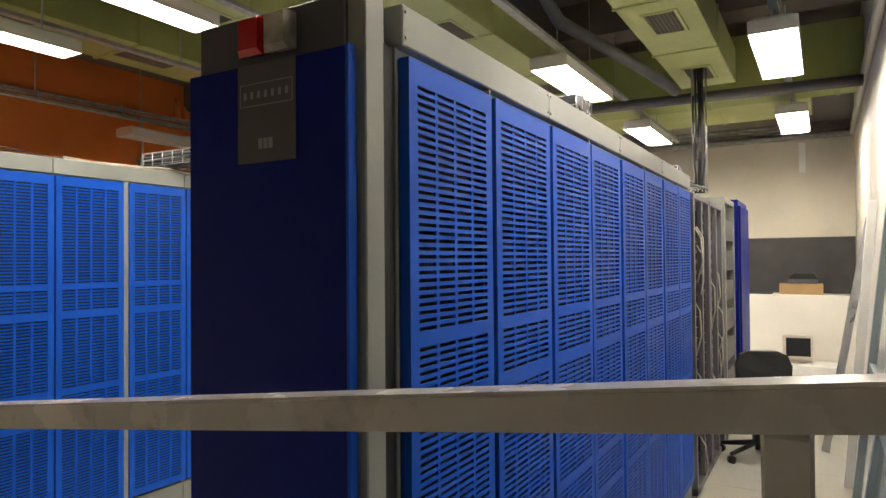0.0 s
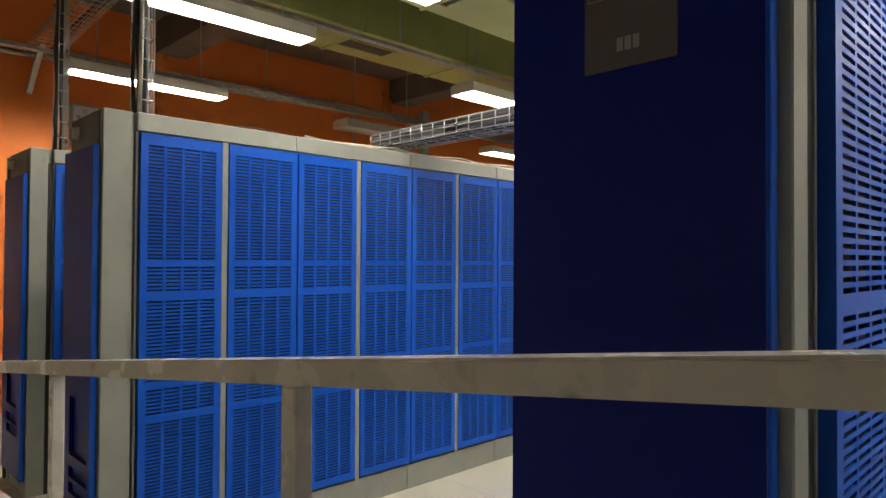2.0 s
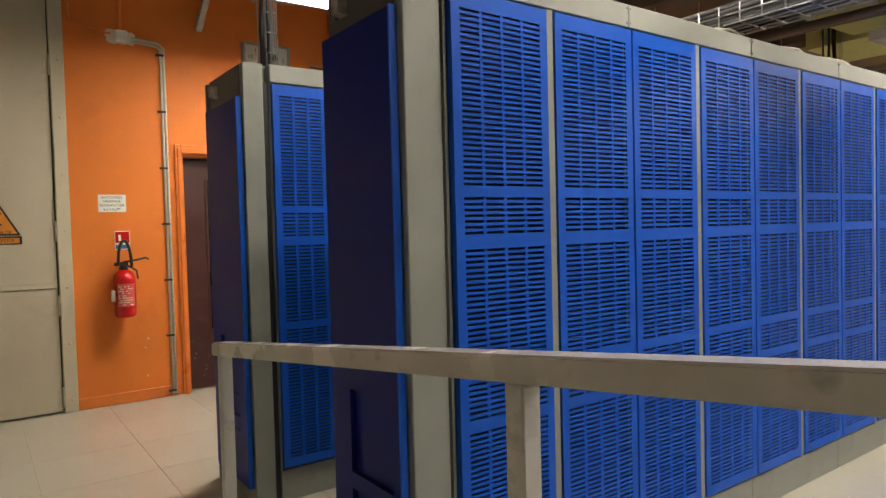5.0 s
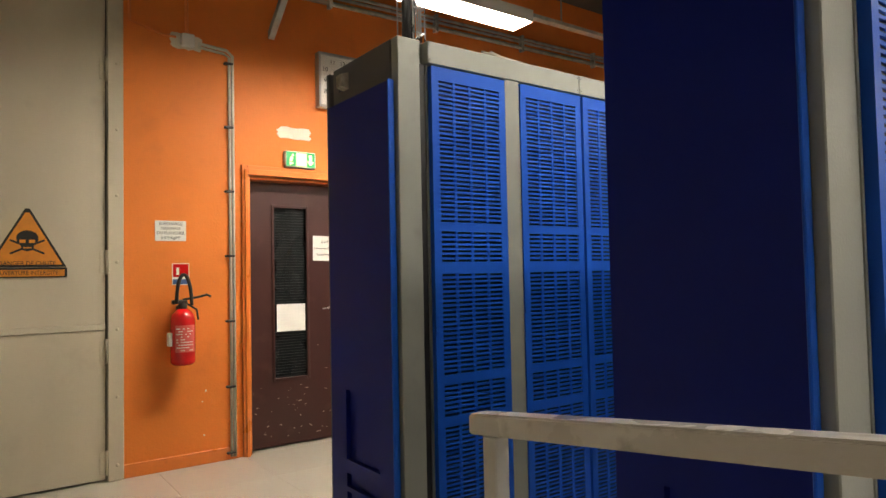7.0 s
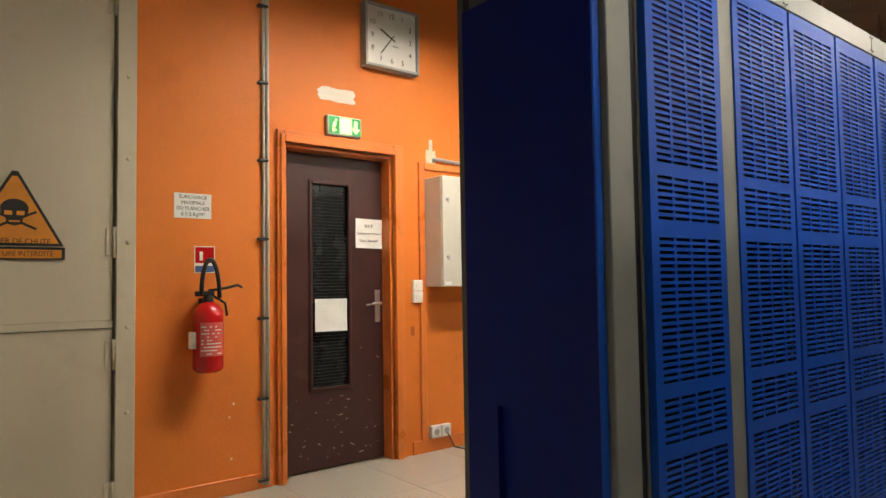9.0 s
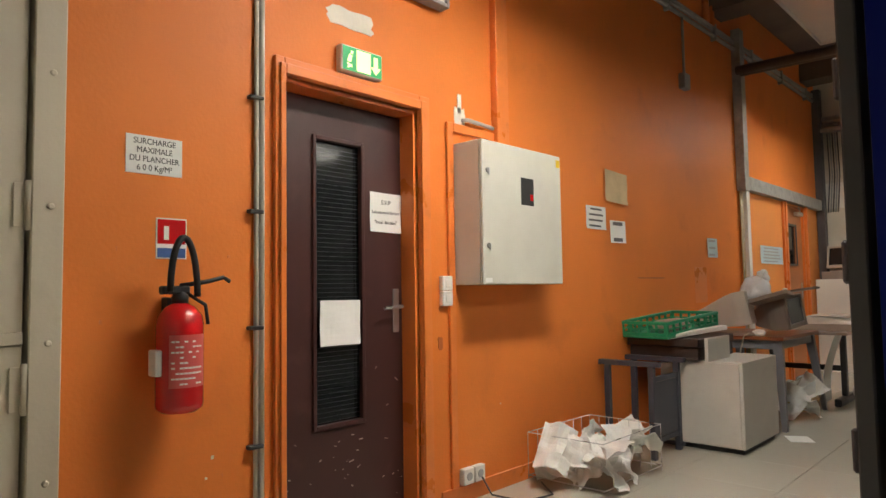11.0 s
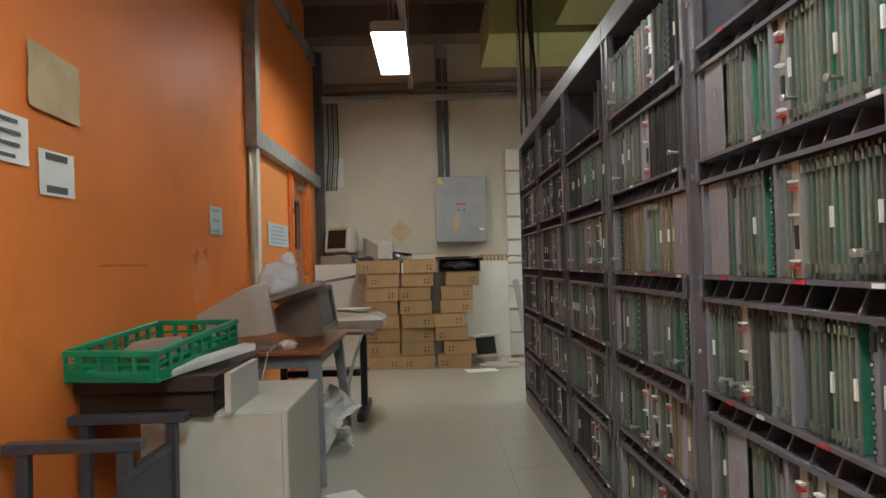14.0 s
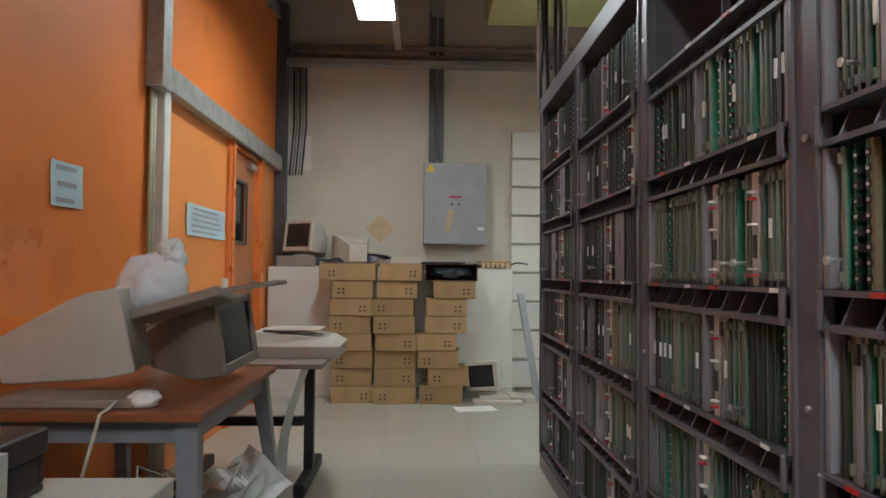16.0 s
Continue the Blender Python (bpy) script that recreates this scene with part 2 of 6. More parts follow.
def loft(bm, sections, smooth=False):
    """A solid through loops of equal count."""
    rings = [[bm.verts.new(p) for p in s] for s in sections]
    n = len(rings[0])
    for a, b in zip(rings, rings[1:]):
        for k in range(n):
            bm.faces.new((a[k], a[(k + 1) % n], b[(k + 1) % n], b[k])).smooth = smooth
    bm.faces.new(rings[0][::-1])
    bm.faces.new(rings[-1])
    bmesh.ops.recalc_face_normals(bm, faces=bm.faces)
    return bm


def rect(x0, x1, z0, z1, y):
    return [(x0, y, z0), (x1, y, z0), (x1, y, z1), (x0, y, z1)]


def on_west(x, y, z):
    """Local x along the west wall to the north, y up, z out of the wall."""
    return Matrix(((0, 0, 1, x), (1, 0, 0, y), (0, 1, 0, z), (0, 0, 0, 1)))


def on_north(x, y, z):
    return Matrix(((1, 0, 0, x), (0, 0, -1, y), (0, 1, 0, z), (0, 0, 0, 1)))


def lettering(text, size, material, m, parent, name="lettering", align="CENTER", narrow=1.0):
    cu = bpy.data.curves.new(name, "FONT")
    cu.body, cu.size, cu.align_x, cu.align_y, cu.extrude = text, size, align, "CENTER", 0.0006
    ob = bpy.data.objects.new(name, cu)
    scene.collection.objects.link(ob)
    bpy.context.view_layer.update()
    me = bpy.data.meshes.new_from_object(ob.evaluated_get(bpy.context.evaluated_depsgraph_get()))
    bpy.data.objects.remove(ob)
    me.transform(m @ Matrix.Diagonal((narrow, 1, 1, 1)))
    me.materials.clear()
    me.materials.append(material)
    o = new(name, me)
    o.parent = parent
    if parent.name in OFF:
        o.location = -OFF[parent.name]
    return o


def mbox(w, h, t, m, bev=0.0):
    """A slab w by h by t whose back middle lies at the origin of m."""
    return box(bmesh.new(), -w / 2, w / 2, -h / 2, h / 2, 0, t, bev, m)


WX = -7.95          # face of the west wall
NY = 10.05          # face of the north wall
EX = 0.36           # face of the east wall
CEIL = 4.15


# ---- the large structure ----
def structure(name, bm, material, label, category):
    ob = new(name, finish(name, bm, material))
    return tagged(ob, label, category, kind="structure")


bm = bmesh.new()
for y0, y1, z0, z1 in ((-1.75, -1.55, 0, CEIL), (-1.55, 0.6, 3.95, CEIL), (0.6, 1.488, 0, CEIL), (1.488, 2.275, 2.05, CEIL), (2.275, 6.98, 0, CEIL), (6.98, 8.46, 2.24, CEIL), (8.46, 9.28, 2.24, CEIL), (9.28, NY, 2.24, CEIL)):
    box(bm, WX - 0.22, WX, y0, y1, z0, z1)
wall_west = structure("wall_west", bm, ORANGE, "long plastered wall painted orange", "wall")
bm = bmesh.new()
for y0, y1, z0, z1 in ((6.98, 8.46, 0, 2.2), (8.46, 9.28, 2.12, 2.2), (9.28, NY, 0, 2.2)):
    box(bm, WX - 0.20, WX - 0.004, y0, y1, z0, z1)
wall_partition = structure("wall_partition", bm, ORANGE2, "yellow-orange painted partition under a steel beam", "wall")
wall_north = structure("wall_north", B(WX - 0.22, EX + 0.25, NY, NY + 0.2, 0, CEIL), CREAM, "cream painted end wall, stained and patched", "wall")
wall_east = structure("wall_east", B(EX, EX + 0.2, 0.80, NY, 0, CEIL), WHITEW, "white painted side wall", "wall")
wall_entry = structure("wall_entry", B(EX + 0.2, 2.8, 0.80, 1.0, 0, CEIL), WHITEW, "white painted wall beside the ramp head", "wall")
wall_south = structure("wall_south", B(WX, 2.8, -1.75, -1.55, 0, CEIL), CREAM, "plain cream wall along the ramp", "wall")
wall_end = structure("wall_end", B(2.8, 3.0, -1.75, 1.0, 0, CEIL), CREAM, "plain cream wall behind the ramp head", "wall")
bm = B(WX - 0.22, 3.0, -1.75, NY + 0.2, CEIL, CEIL + 0.2)
for y in (-0.2, 2.9, 6.3, 9.4):
    box(bm, WX, EX, y, y + 0.35, CEIL - 0.35, CEIL - 0.003)
ceiling = structure("ceiling", bm, DARKCEIL, "dark sooty concrete ceiling with cross beams", "ceiling")
floor = structure("floor", B(WX - 0.22, 3.0, -1.75, NY + 0.2, -0.12, -0.003), JOINT, "worn beige vinyl tile floor", "floor")

# the ramp that comes down to the floor, with its level head
bm = bmesh.new()
loft(bm, [[(-4.35, y, 0.001), (0.35, y, 0.001), (2.8, y, 0.001), (2.8, y, 0.47), (0.35, y, 0.47), (-4.35, y, 0.006)] for y in (-1.55, 0.74)])
ramp = structure("ramp", bm, RAMPM, "long grey covered access ramp", "ramp")

# baseboards and trims of the west wall
bm = bmesh.new()
for y0, y1 in ((0.64, 1.40), (2.43, 6.95)):
    box(bm, WX, WX + 0.012, y0, y1, 0, 0.09, 0.003)
structure("baseboard", bm, TRIM, "orange painted skirting board", "baseboard")
bm = bmesh.new()
box(bm, WX, WX + 0.05, 2.90, 3.01, 1.94, CEIL - 0.36, 0.004)
structure("trim", bm, TRIM, "orange painted vertical pipe casing", "trim")
bm = bmesh.new()
box(bm, WX, WX + 0.02, 2.50, 2.55, 0.09, 2.04, 0.004), box(bm, WX, WX + 0.02, 2.55, 2.93, 1.99, 2.04, 0.004)
structure("trim", bm, TRIM, "old orange painted casing strip behind the cabinet", "trim")

# steel frame of the partition
bm = bmesh.new()
box(bm, WX, WX + 0.09, 6.90, 7.02, 2.10, CEIL - 0.36, 0.004)
box(bm, WX, WX + 0.07, 7.02, NY, 2.12, 2.26, 0.004)
structure("beam", bm, ZINC, "dull grey steel upright and beam over the partition", "beam")
structure("trim", B(WX, WX + 0.05, 7.04, 7.13, 0.0, 2.12, bev=0.004), WHITE, "white painted upright at the partition's edge", "trim")
bm = bmesh.new()
box(bm, WX, WX + 0.10, NY - 0.14, NY - 0.02, 0.0, CEIL - 0.36, 0.004)
structure("trim", bm, HEAD, "dark corner conduit casing", "trim")


# ---- doors of the west wall ----
def door_frame(name, y0, y1, top, mats, label, depth=0.14, near=1.4):
    f = thing(name, (WX, (y0 + y1) / 2, 0), label, "door", kind="structure")
    bm = bmesh.new()
    w = 0.075
    for a, b, x0, x1 in ((w, 0.0, WX - 0.0, WX + 0.025), (w * 0.6, 0.0, WX + 0.026, WX + 0.04)):
        box(bm, x0, x1, y0 - a * near, y0, 0, top + a, 0.003)
        box(bm, x0, x1, y1, y1 + a, 0, top + a, 0.003)
        box(bm, x0, x1, y0 + 0.001, y1 - 0.001, top, top + a, 0.003)
    box(bm, WX - depth, WX, y0 - 0.001, y0 + 0.025, 0, top, 0.002)
    box(bm, WX - depth, WX, y1 - 0.025, y1 + 0.001, 0, top, 0.002)
    box(bm, WX - depth, WX, y0 + 0.025, y1 - 0.025, top - 0.025, top + 0.001, 0.002)
    part("door_frame", bm, mats, f, world=True)
    return f


d1 = door_frame("door_1", 1.478, 2.285, 2.06, TRIM, "closed dark brown door with a narrow wired-glass window, scuffed", near=0.6)
DX = WX - 0.10
bm = bmesh.new()
for y0, y1, z0, z1 in ((1.496, 1.715, 0.01, 2.03), (1.995, 2.27, 0.01, 2.03), (1.715, 1.995, 0.01, 0.52), (1.715, 1.995, 1.84, 2.03)):
    box(bm, DX - 0.045, DX, y0, y1, z0, z1)
leaf = part("door_leaf", bm, BROWN, d1, world=True)
bm = bmesh.new()
for y0, y1, z0, z1 in ((1.702, 1.722, 0.50, 1.86), (1.988, 2.008, 0.50, 1.86), (1.722, 1.988, 0.50, 0.522), (1.722, 1.988, 1.838, 1.86)):
    box(bm, DX + 0.001, DX + 0.012, y0, y1, z0, z1, 0.003)
part("window_bead", bm, BROWN, d1, world=True)
part("glass_pane", B(DX - 0.028, DX - 0.022, 1.715, 1.995, 0.52, 1.84), WIRED, d1, "dark wired glass pane", world=True)
bm = bmesh.new()
for i in range(61):
    z = 0.53 + i * 0.0213
    box(bm, DX - 0.0205, DX - 0.0195, 1.718, 1.992, z - 0.0007, z + 0.0007)
part("wire_mesh", bm, HEAD, d1, "fine wire mesh in the glass", world=True)
bm = bmesh.new()
box(bm, DX, DX + 0.008, 2.195, 2.235, 0.92, 1.14, 0.003)
tube(bm, [(DX + 0.005, 2.215, 1.05), (DX + 0.05, 2.215, 1.05)], 0.009)
tube(bm, [(DX + 0.05, 2.22, 1.05), (DX + 0.05, 2.10, 1.045)], 0.009)
part("door_handle", bm, ALU, d1, "chrome lever handle on a long plate", world=True)
bm = bmesh.new()
rnd = random.Random(4)
for i in range(46):
    y, z = rnd.uniform(1.52, 2.25), abs(rnd.gauss(0, 0.28)) + 0.05
    if 1.70 < y < 2.05 and z > 0.48 or z > 1.5:
        continue
    s, a = rnd.uniform(0.002, 0.006), rnd.uniform(-0.7, 0.7)
    box(bm, 0, 0.0006, -s * rnd.uniform(1, 5), s, -s * 0.5, s * 0.5, 0, Matrix.Translation((DX + 0.0005, y, z)) @ Matrix.Rotation(a, 4, "X"))
part("paint_chip", bm, CHIP, d1, "pale chips in the brown paint", world=True)


def sheet(name, x, y, z, w, h, material, label, category="paper", tilt=0.0, curl=0.004, lines=0, seed=0):
    """A sheet of paper pinned to the west wall, with slightly curled corners and its print as bars."""
    t = thing(name, (x, y, z - h / 2), label, category)
    r = random.Random(seed + int(y * 100))
    bm = bmesh.new()
    bmesh.ops.create_grid(bm, x_segments=8, y_segments=8, size=0.5)
    for v in bm.verts:
        u, w2 = v.co.x * 2, v.co.y * 2
        v.co.z = curl * (0.4 + abs(u) ** 3 * 0.9 + max(0, -w2) ** 2 * 0.9 + 0.25 * math.sin(3 * u + 4 * w2 + y))
        v.co.x, v.co.y = v.co.x * w, v.co.y * h
    ret = bmesh.ops.extrude_face_region(bm, geom=list(bm.faces))
    bmesh.ops.translate(bm, verts=[e for e in ret["geom"] if isinstance(e, bmesh.types.BMVert)], vec=(0, 0, 0.0006))
    m = on_west(x, y, z) @ Matrix.Rotation(radians(tilt), 4, "Z")
    bmesh.ops.transform(bm, matrix=m, verts=bm.verts)
    part("paper_sheet", bm, material, t, world=True)
    if lines:
        bm = bmesh.new()
        for i in range(lines):
            yy = h * (0.36 - 0.72 * i / max(1, lines - 1))
            l = w * r.uniform(0.28, 0.40)
            box(bm, -l, l * r.uniform(0.6, 1), yy - h * 0.16 / lines, yy + h * 0.16 / lines, curl * 1.6, curl * 1.6 + 0.0006, 0, m)
        part("printed_lines", bm, EBOXG if material is BLUEP else PLATE, t, "rows of unreadable print", world=True)
    return t


svp = sheet("door_notice", DX + 0.002, 2.15, 1.525, 0.21, 0.20, PAPER, "white paper notice taped to the brown door", tilt=-1)
for i, (s, sz) in enumerate((("S.V.P", 0.032), ("Laissez-moi fermer", 0.024), ('"local climatisé"', 0.024))):
    lettering(s, sz, INK, on_west(DX + 0.009, 2.15, 1.575 - 0.05 * i), svp)
sheet("door_notice", DX + 0.014, 1.85, 0.985, 0.235, 0.21, PAPER, "white sheet covering part of the door's window", tilt=-0.5)

d2 = door_frame("door_2", 8.46, 9.28, 2.12, TRIM, "closed orange door with a small dark window", 0.12)
bm = bmesh.new()
for y0, y1, z0, z1 in ((8.49, 8.60, 0.01, 2.09), (9.0, 9.25, 0.01, 2.09), (8.60, 9.0, 0.01, 1.38), (8.60, 9.0, 1.86, 2.09)):
    box(bm, WX - 0.07, WX - 0.03, y0, y1, z0, z1)
part("door_leaf", bm, DOORO, d2, world=True)
part("glass_pane", B(WX - 0.052, WX - 0.046, 8.60, 9.0, 1.38, 1.86), WIRED, d2, "dark glass pane", world=True)
bm = bmesh.new()
for y0, y1, z0, z1 in ((8.585, 8.61, 1.36, 1.88), (8.99, 9.015, 1.36, 1.88), (8.61, 8.99, 1.36, 1.385), (8.61, 8.99, 1.855, 1.88)):
    box(bm, WX - 0.029, WX - 0.018, y0, y1, z0, z1, 0.003)
part("window_bead", bm, HEAD, d2, world=True)
bm = bmesh.new()
box(bm, WX - 0.03, WX - 0.022, 9.14, 9.18, 0.95, 1.15, 0.003)
tube(bm, [(WX - 0.03, 9.16, 1.06), (WX + 0.02, 9.16, 1.06), (WX + 0.02, 9.05, 1.06)], 0.009)
part("door_handle", bm, ALU, d2, "metal lever handle", world=True)
bm = B(WX - 0.029, WX + 0.03, 8.95, 9.15, 1.99, 2.04, bev=0.006)
tube(bm, [(WX + 0.02, 9.05, 2.05), (WX + 0.06, 8.85, 2.08)], 0.008)
part("door_closer", bm, ALU, d2, "grey door closer", world=True)

# the tall beige loading door
big = thing("door_3", (WX, -0.4, 0), "tall closed beige steel loading door with riveted frame", "door", kind="structure")
bm = bmesh.new()
box(bm, WX - 0.05, WX + 0.022, 0.545, 0.64, 0, 3.95, 0.004)
box(bm, WX - 0.05, WX + 0.022, -1.55, 0.545, 3.88, 3.95, 0.004)
part("door_frame", bm, BEIGE, big, world=True)
up = part("upper_leaf", B(WX - 0.06, WX - 0.004, -1.53, 0.535, 0.992, 3.87, bev=0.003), BEIGE, big, world=True)
lo = part("lower_leaf", B(WX - 0.06, WX - 0.004, -1.53, 0.535, 0.012, 0.978, bev=0.003), BEIGE, big, world=True)
bm = B(WX - 0.003, WX + 0.008, -1.53, 0.535, 0.98, 1.02, bev=0.003)
part("cover_strip", bm, BEIGE, big, world=True)
for z in (0.12, 0.84, 1.42, 2.70, 3.4):
    bm = tube(bmesh.new(), [(WX + 0.008, 0.54, z - 0.08), (WX + 0.008, 0.54, z + 0.08)], 0.011)
    box(bm, WX - 0.003, WX + 0.004, 0.50, 0.54, z - 0.07, z + 0.07, 0.001)
    part("hinge", bm, BEIGE, big, world=True)
for i in range(9):
    z = 0.1 + i * 0.44
    part("rivet", lathe(bmesh.new(), [(0.011, 0), (0.011, 0.003), (0.006, 0.008)], 10, Matrix.Translation((WX + 0.022, 0.60, z)) @ Matrix.Rotation(radians(90), 4, "Y")), BEIGE, big, world=True)

warn = thing("warning_sign", (WX, 0.10, 1.32), "faded orange triangular danger sign with black border on the beige door", "sign")
m = on_west(WX + 0.001, 0.10, 1.52)


def tri(bm, s, z0, z1, m, cy=0.0):
    a = [(-s * 0.5, cy - s * 0.30), (s * 0.5, cy - s * 0.30), (0.03 * s, cy + s * 0.56), (-0.03 * s, cy + s * 0.56)]
    loft(bm, [[(x, y, z) for x, y in a] for z in (z0, z1)])
    bmesh.ops.transform(bm, matrix=m, verts=bm.verts)
    return bm


part("sign_border", tri(bmesh.new(), 0.42, 0, 0.002, m), INK, warn, world=True)
part("sign_face", tri(bmesh.new(), 0.375, 0.0021, 0.003, m, 0.0), SIGNO, warn, world=True)
part("caption_plate", mbox(0.43, 0.062, 0.002, on_west(WX + 0.001, 0.10, 1.358), 0.0005), INK, warn, world=True)
part("caption_face", mbox(0.40, 0.042, 0.001, on_west(WX + 0.0032, 0.10, 1.356)), SIGNO, warn, world=True)
bm = bmesh.new()
skull = [(0.058 * math.cos(a), 0.045 * math.sin(a) + 0.055) for a in (math.pi * k / 10 for k in range(11))]
skull += [(-0.055, 0.03), (-0.036, 0.012), (-0.030, -0.022), (0.0, -0.030), (0.030, -0.022), (0.036, 0.012), (0.055, 0.03)]
loft(bm, [[(x, y, z) for x, y in skull] for z in (0.0032, 0.0042)])
for a in (25, -25):
    box(bm, -0.10, 0.10, -0.006, 0.006, 0.0031, 0.0036, 0, Matrix.Translation((0, -0.002, 0)) @ Matrix.Rotation(radians(a), 4, "Z"))
bmesh.ops.transform(bm, matrix=m, verts=bm.verts)
for x in (-0.025, 0.025):
    part("eye_mark", B(x - 0.016, x + 0.016, 0.022, 0.042, 0.0043, 0.0046, m=m), SIGNO, warn, world=True)
part("tooth_mark", B(-0.022, 0.022, -0.012, -0.004, 0.0043, 0.0046, m=m), SIGNO, warn, world=True)
part("danger_pictogram", bm, INK, warn, world=True)
lettering("DANGER DE CHUTE", 0.037, INK, on_west(WX + 0.0045, 0.10, 1.415), warn, narrow=0.9)
lettering("OUVERTURE INTERDITE", 0.036, INK, on_west(WX + 0.0045, 0.10, 1.356), warn, narrow=0.85)

load = thing("load_sign", (WX, 0.94, 1.56), "white floor-load sign with black lettering on the orange wall", "sign")
part("sign_plate", mbox(0.205, 0.14, 0.003, on_west(WX + 0.001, 0.94, 1.635), 0.001), PAPER, load, world=True)
for i, s in enumerate(("SURCHARGE", "MAXIMALE", "DU PLANCHER", "6 0 0 Kg/M²")):
    lettering(s, 0.030, INK, on_west(WX + 0.0045, 0.94, 1.683 - 0.032 * i), load, narrow=0.9)


# ---- wall fittings ----
def extinguisher():
    t = thing("fire_extinguisher", (WX + 0.11, 0.99, 0.72), "red wall-hung fire extinguisher with black hose", "extinguisher")
    c = Vector((WX + 0.11, 0.99, 0.72))
    bm = lathe(bmesh.new(), [(0.06, 0.0), (0.078, 0.015), (0.08, 0.03), (0.08, 0.30), (0.074, 0.335), (0.05, 0.365), (0.026, 0.38)], 24, Matrix.Translation(c))
    part("cylinder", bm, RED, t, world=True)
    bm = bmesh.new()
    n = 12
    a0 = [radians(-50 + 100 * k / n) for k in range(n + 1)]
    for z0, z1 in ((0.09, 0.27),):
        lo = [bm.verts.new(c + Vector((0.0808 * math.cos(a), 0.0808 * math.sin(a), z0))) for a in a0]
        hi = [bm.verts.new(c + Vector((0.0808 * math.cos(a), 0.0808 * math.sin(a), z1))) for a in a0]
        for k in range(n):
            bm.faces.new((lo[k], lo[k + 1], hi[k + 1], hi[k]))
    lab = part("instruction_label", bm, mat("red_white_label", (0.66, 0.10, 0.09), 0.5, vary=0.05), t, "label printed with small white bars", world=True)
    bm = bmesh.new()
    r = random.Random(2)
    for i in range(9):
        for a in range(-40, 40, 10):
            if r.random() < 0.7:
                q = Matrix.Translation(c) @ Matrix.Rotation(radians(a), 4, "Z")
                box(bm, 0.0809, 0.0814, -0.006, 0.006, 0.10 + i * 0.018, 0.106 + i * 0.018, 0, q)
    part("printed_lines", bm, PAPER, t, world=True)
    bm = lathe(bmesh.new(), [(0.028, 0.375), (0.03, 0.40), (0.02, 0.42), (0.02, 0.44)], 14, Matrix.Translation(c))
    box(bm, c.x - 0.02, c.x + 0.02, c.y - 0.07, c.y + 0.03, c.z + 0.41, c.z + 0.44, 0.006)
    part("valve", bm, RUBBER, t, world=True)
    bm = tube(bmesh.new(), [c + Vector((0, 0.0, 0.44)), c + Vector((0.01, 0.10, 0.455)), c + Vector((0.01, 0.16, 0.47)), c + Vector((0.01, 0.185, 0.455))], 0.008)
    tube(bm, [c + Vector((0, 0.03, 0.41)), c + Vector((0.01, 0.09, 0.37)), c + Vector((0.01, 0.10, 0.30))], 0.007)
    part("lever", bm, RUBBER, t, world=True)
    pts = []
    for k in range(15):
        a = math.pi * (k / 14)
        pts.append(c + Vector((0.02, -0.01 - 0.035 * math.cos(a) + 0.03 * (k / 14), 0.42 + 0.20 * math.sin(a) ** 0.8 - 0.02 * k / 14)))
    part("hose", tube(bmesh.new(), pts, 0.012, 10), RUBBER, t, world=True)
    bm = B(WX, WX + 0.05, 0.97, 1.01, 1.05, 1.12, bev=0.004)
    part("wall_bracket", bm, RUBBER, t, world=True)
    bm = B(c.x - 0.03, c.x + 0.03, c.y - 0.098, c.y - 0.074, c.z + 0.13, c.z + 0.22, bev=0.004)
    part("side_tag", bm, PAPER, t, "small white tag", world=True)


extinguisher()
es = thing("extinguisher_sign", (WX, 0.975, 1.24), "red and white extinguisher location sign", "sign")
part("sign_plate", mbox(0.115, 0.15, 0.003, on_west(WX + 0.001, 1.005, 1.335), 0.001), PAPER, es, world=True)
bm = mbox(0.105, 0.09, 0.001, on_west(WX + 0.0042, 1.005, 1.36))
part("red_field", bm, RED, es, world=True)
bm = mbox(0.018, 0.05, 0.001, on_west(WX + 0.0054, 0.985, 1.355))
part("pictogram", bm, PAPER, es, world=True)
part("blue_field", mbox(0.105, 0.035, 0.001, on_west(WX + 0.0042, 1.005, 1.282)), mat("blue_label", (0.05, 0.12, 0.35), 0.5), es, world=True)

# square clock
ck = thing("wall_clock", (WX, 2.26, 2.64), "square white wall clock in a grey metal case", "clock")
CY, CZ, CX = 2.26, 2.86, WX + 0.06
bm = bmesh.new()
for y0, y1, z0, z1 in ((-0.22, -0.20, -0.22, 0.22), (0.20, 0.22, -0.22, 0.22), (-0.20, 0.20, -0.22, -0.20), (-0.20, 0.20, 0.20, 0.22)):
    box(bm, WX, CX + 0.012, CY + y0, CY + y1, CZ + z0, CZ + z1, 0.003)
part("case", bm, EBOXG, ck, world=True)
part("dial", mbox(0.40, 0.40, 0.05, on_west(WX + 0.001, CY, CZ)), WHITE, ck, world=True)
for k in range(1, 13):
    a = radians(90 - 30 * k)
    s = 1 / max(abs(math.cos(a)), abs(math.sin(a)), 0.75)
    lettering(str(k), 0.05, INK, on_west(WX + 0.0515, CY + 0.155 * min(s, 1.2) * math.cos(a), CZ + 0.155 * min(s, 1.2) * math.sin(a)), ck, "numeral")
for nm, ang, ln, w in (("hour_pointer", 152, 0.105, 0.012), ("minute_pointer", 232, 0.15, 0.008)):
    m = on_west(WX + 0.052, CY, CZ) @ Matrix.Rotation(radians(ang), 4, "Z")
    part(nm, box(bmesh.new(), -0.03, ln, -w / 2, w / 2, 0.001, 0.003, 0, m), INK, ck, world=True)
part("maker_mark", mbox(0.05, 0.012, 0.001, on_west(WX + 0.0512, CY + 0.03, CZ - 0.05)), EBOXG, ck, world=True)
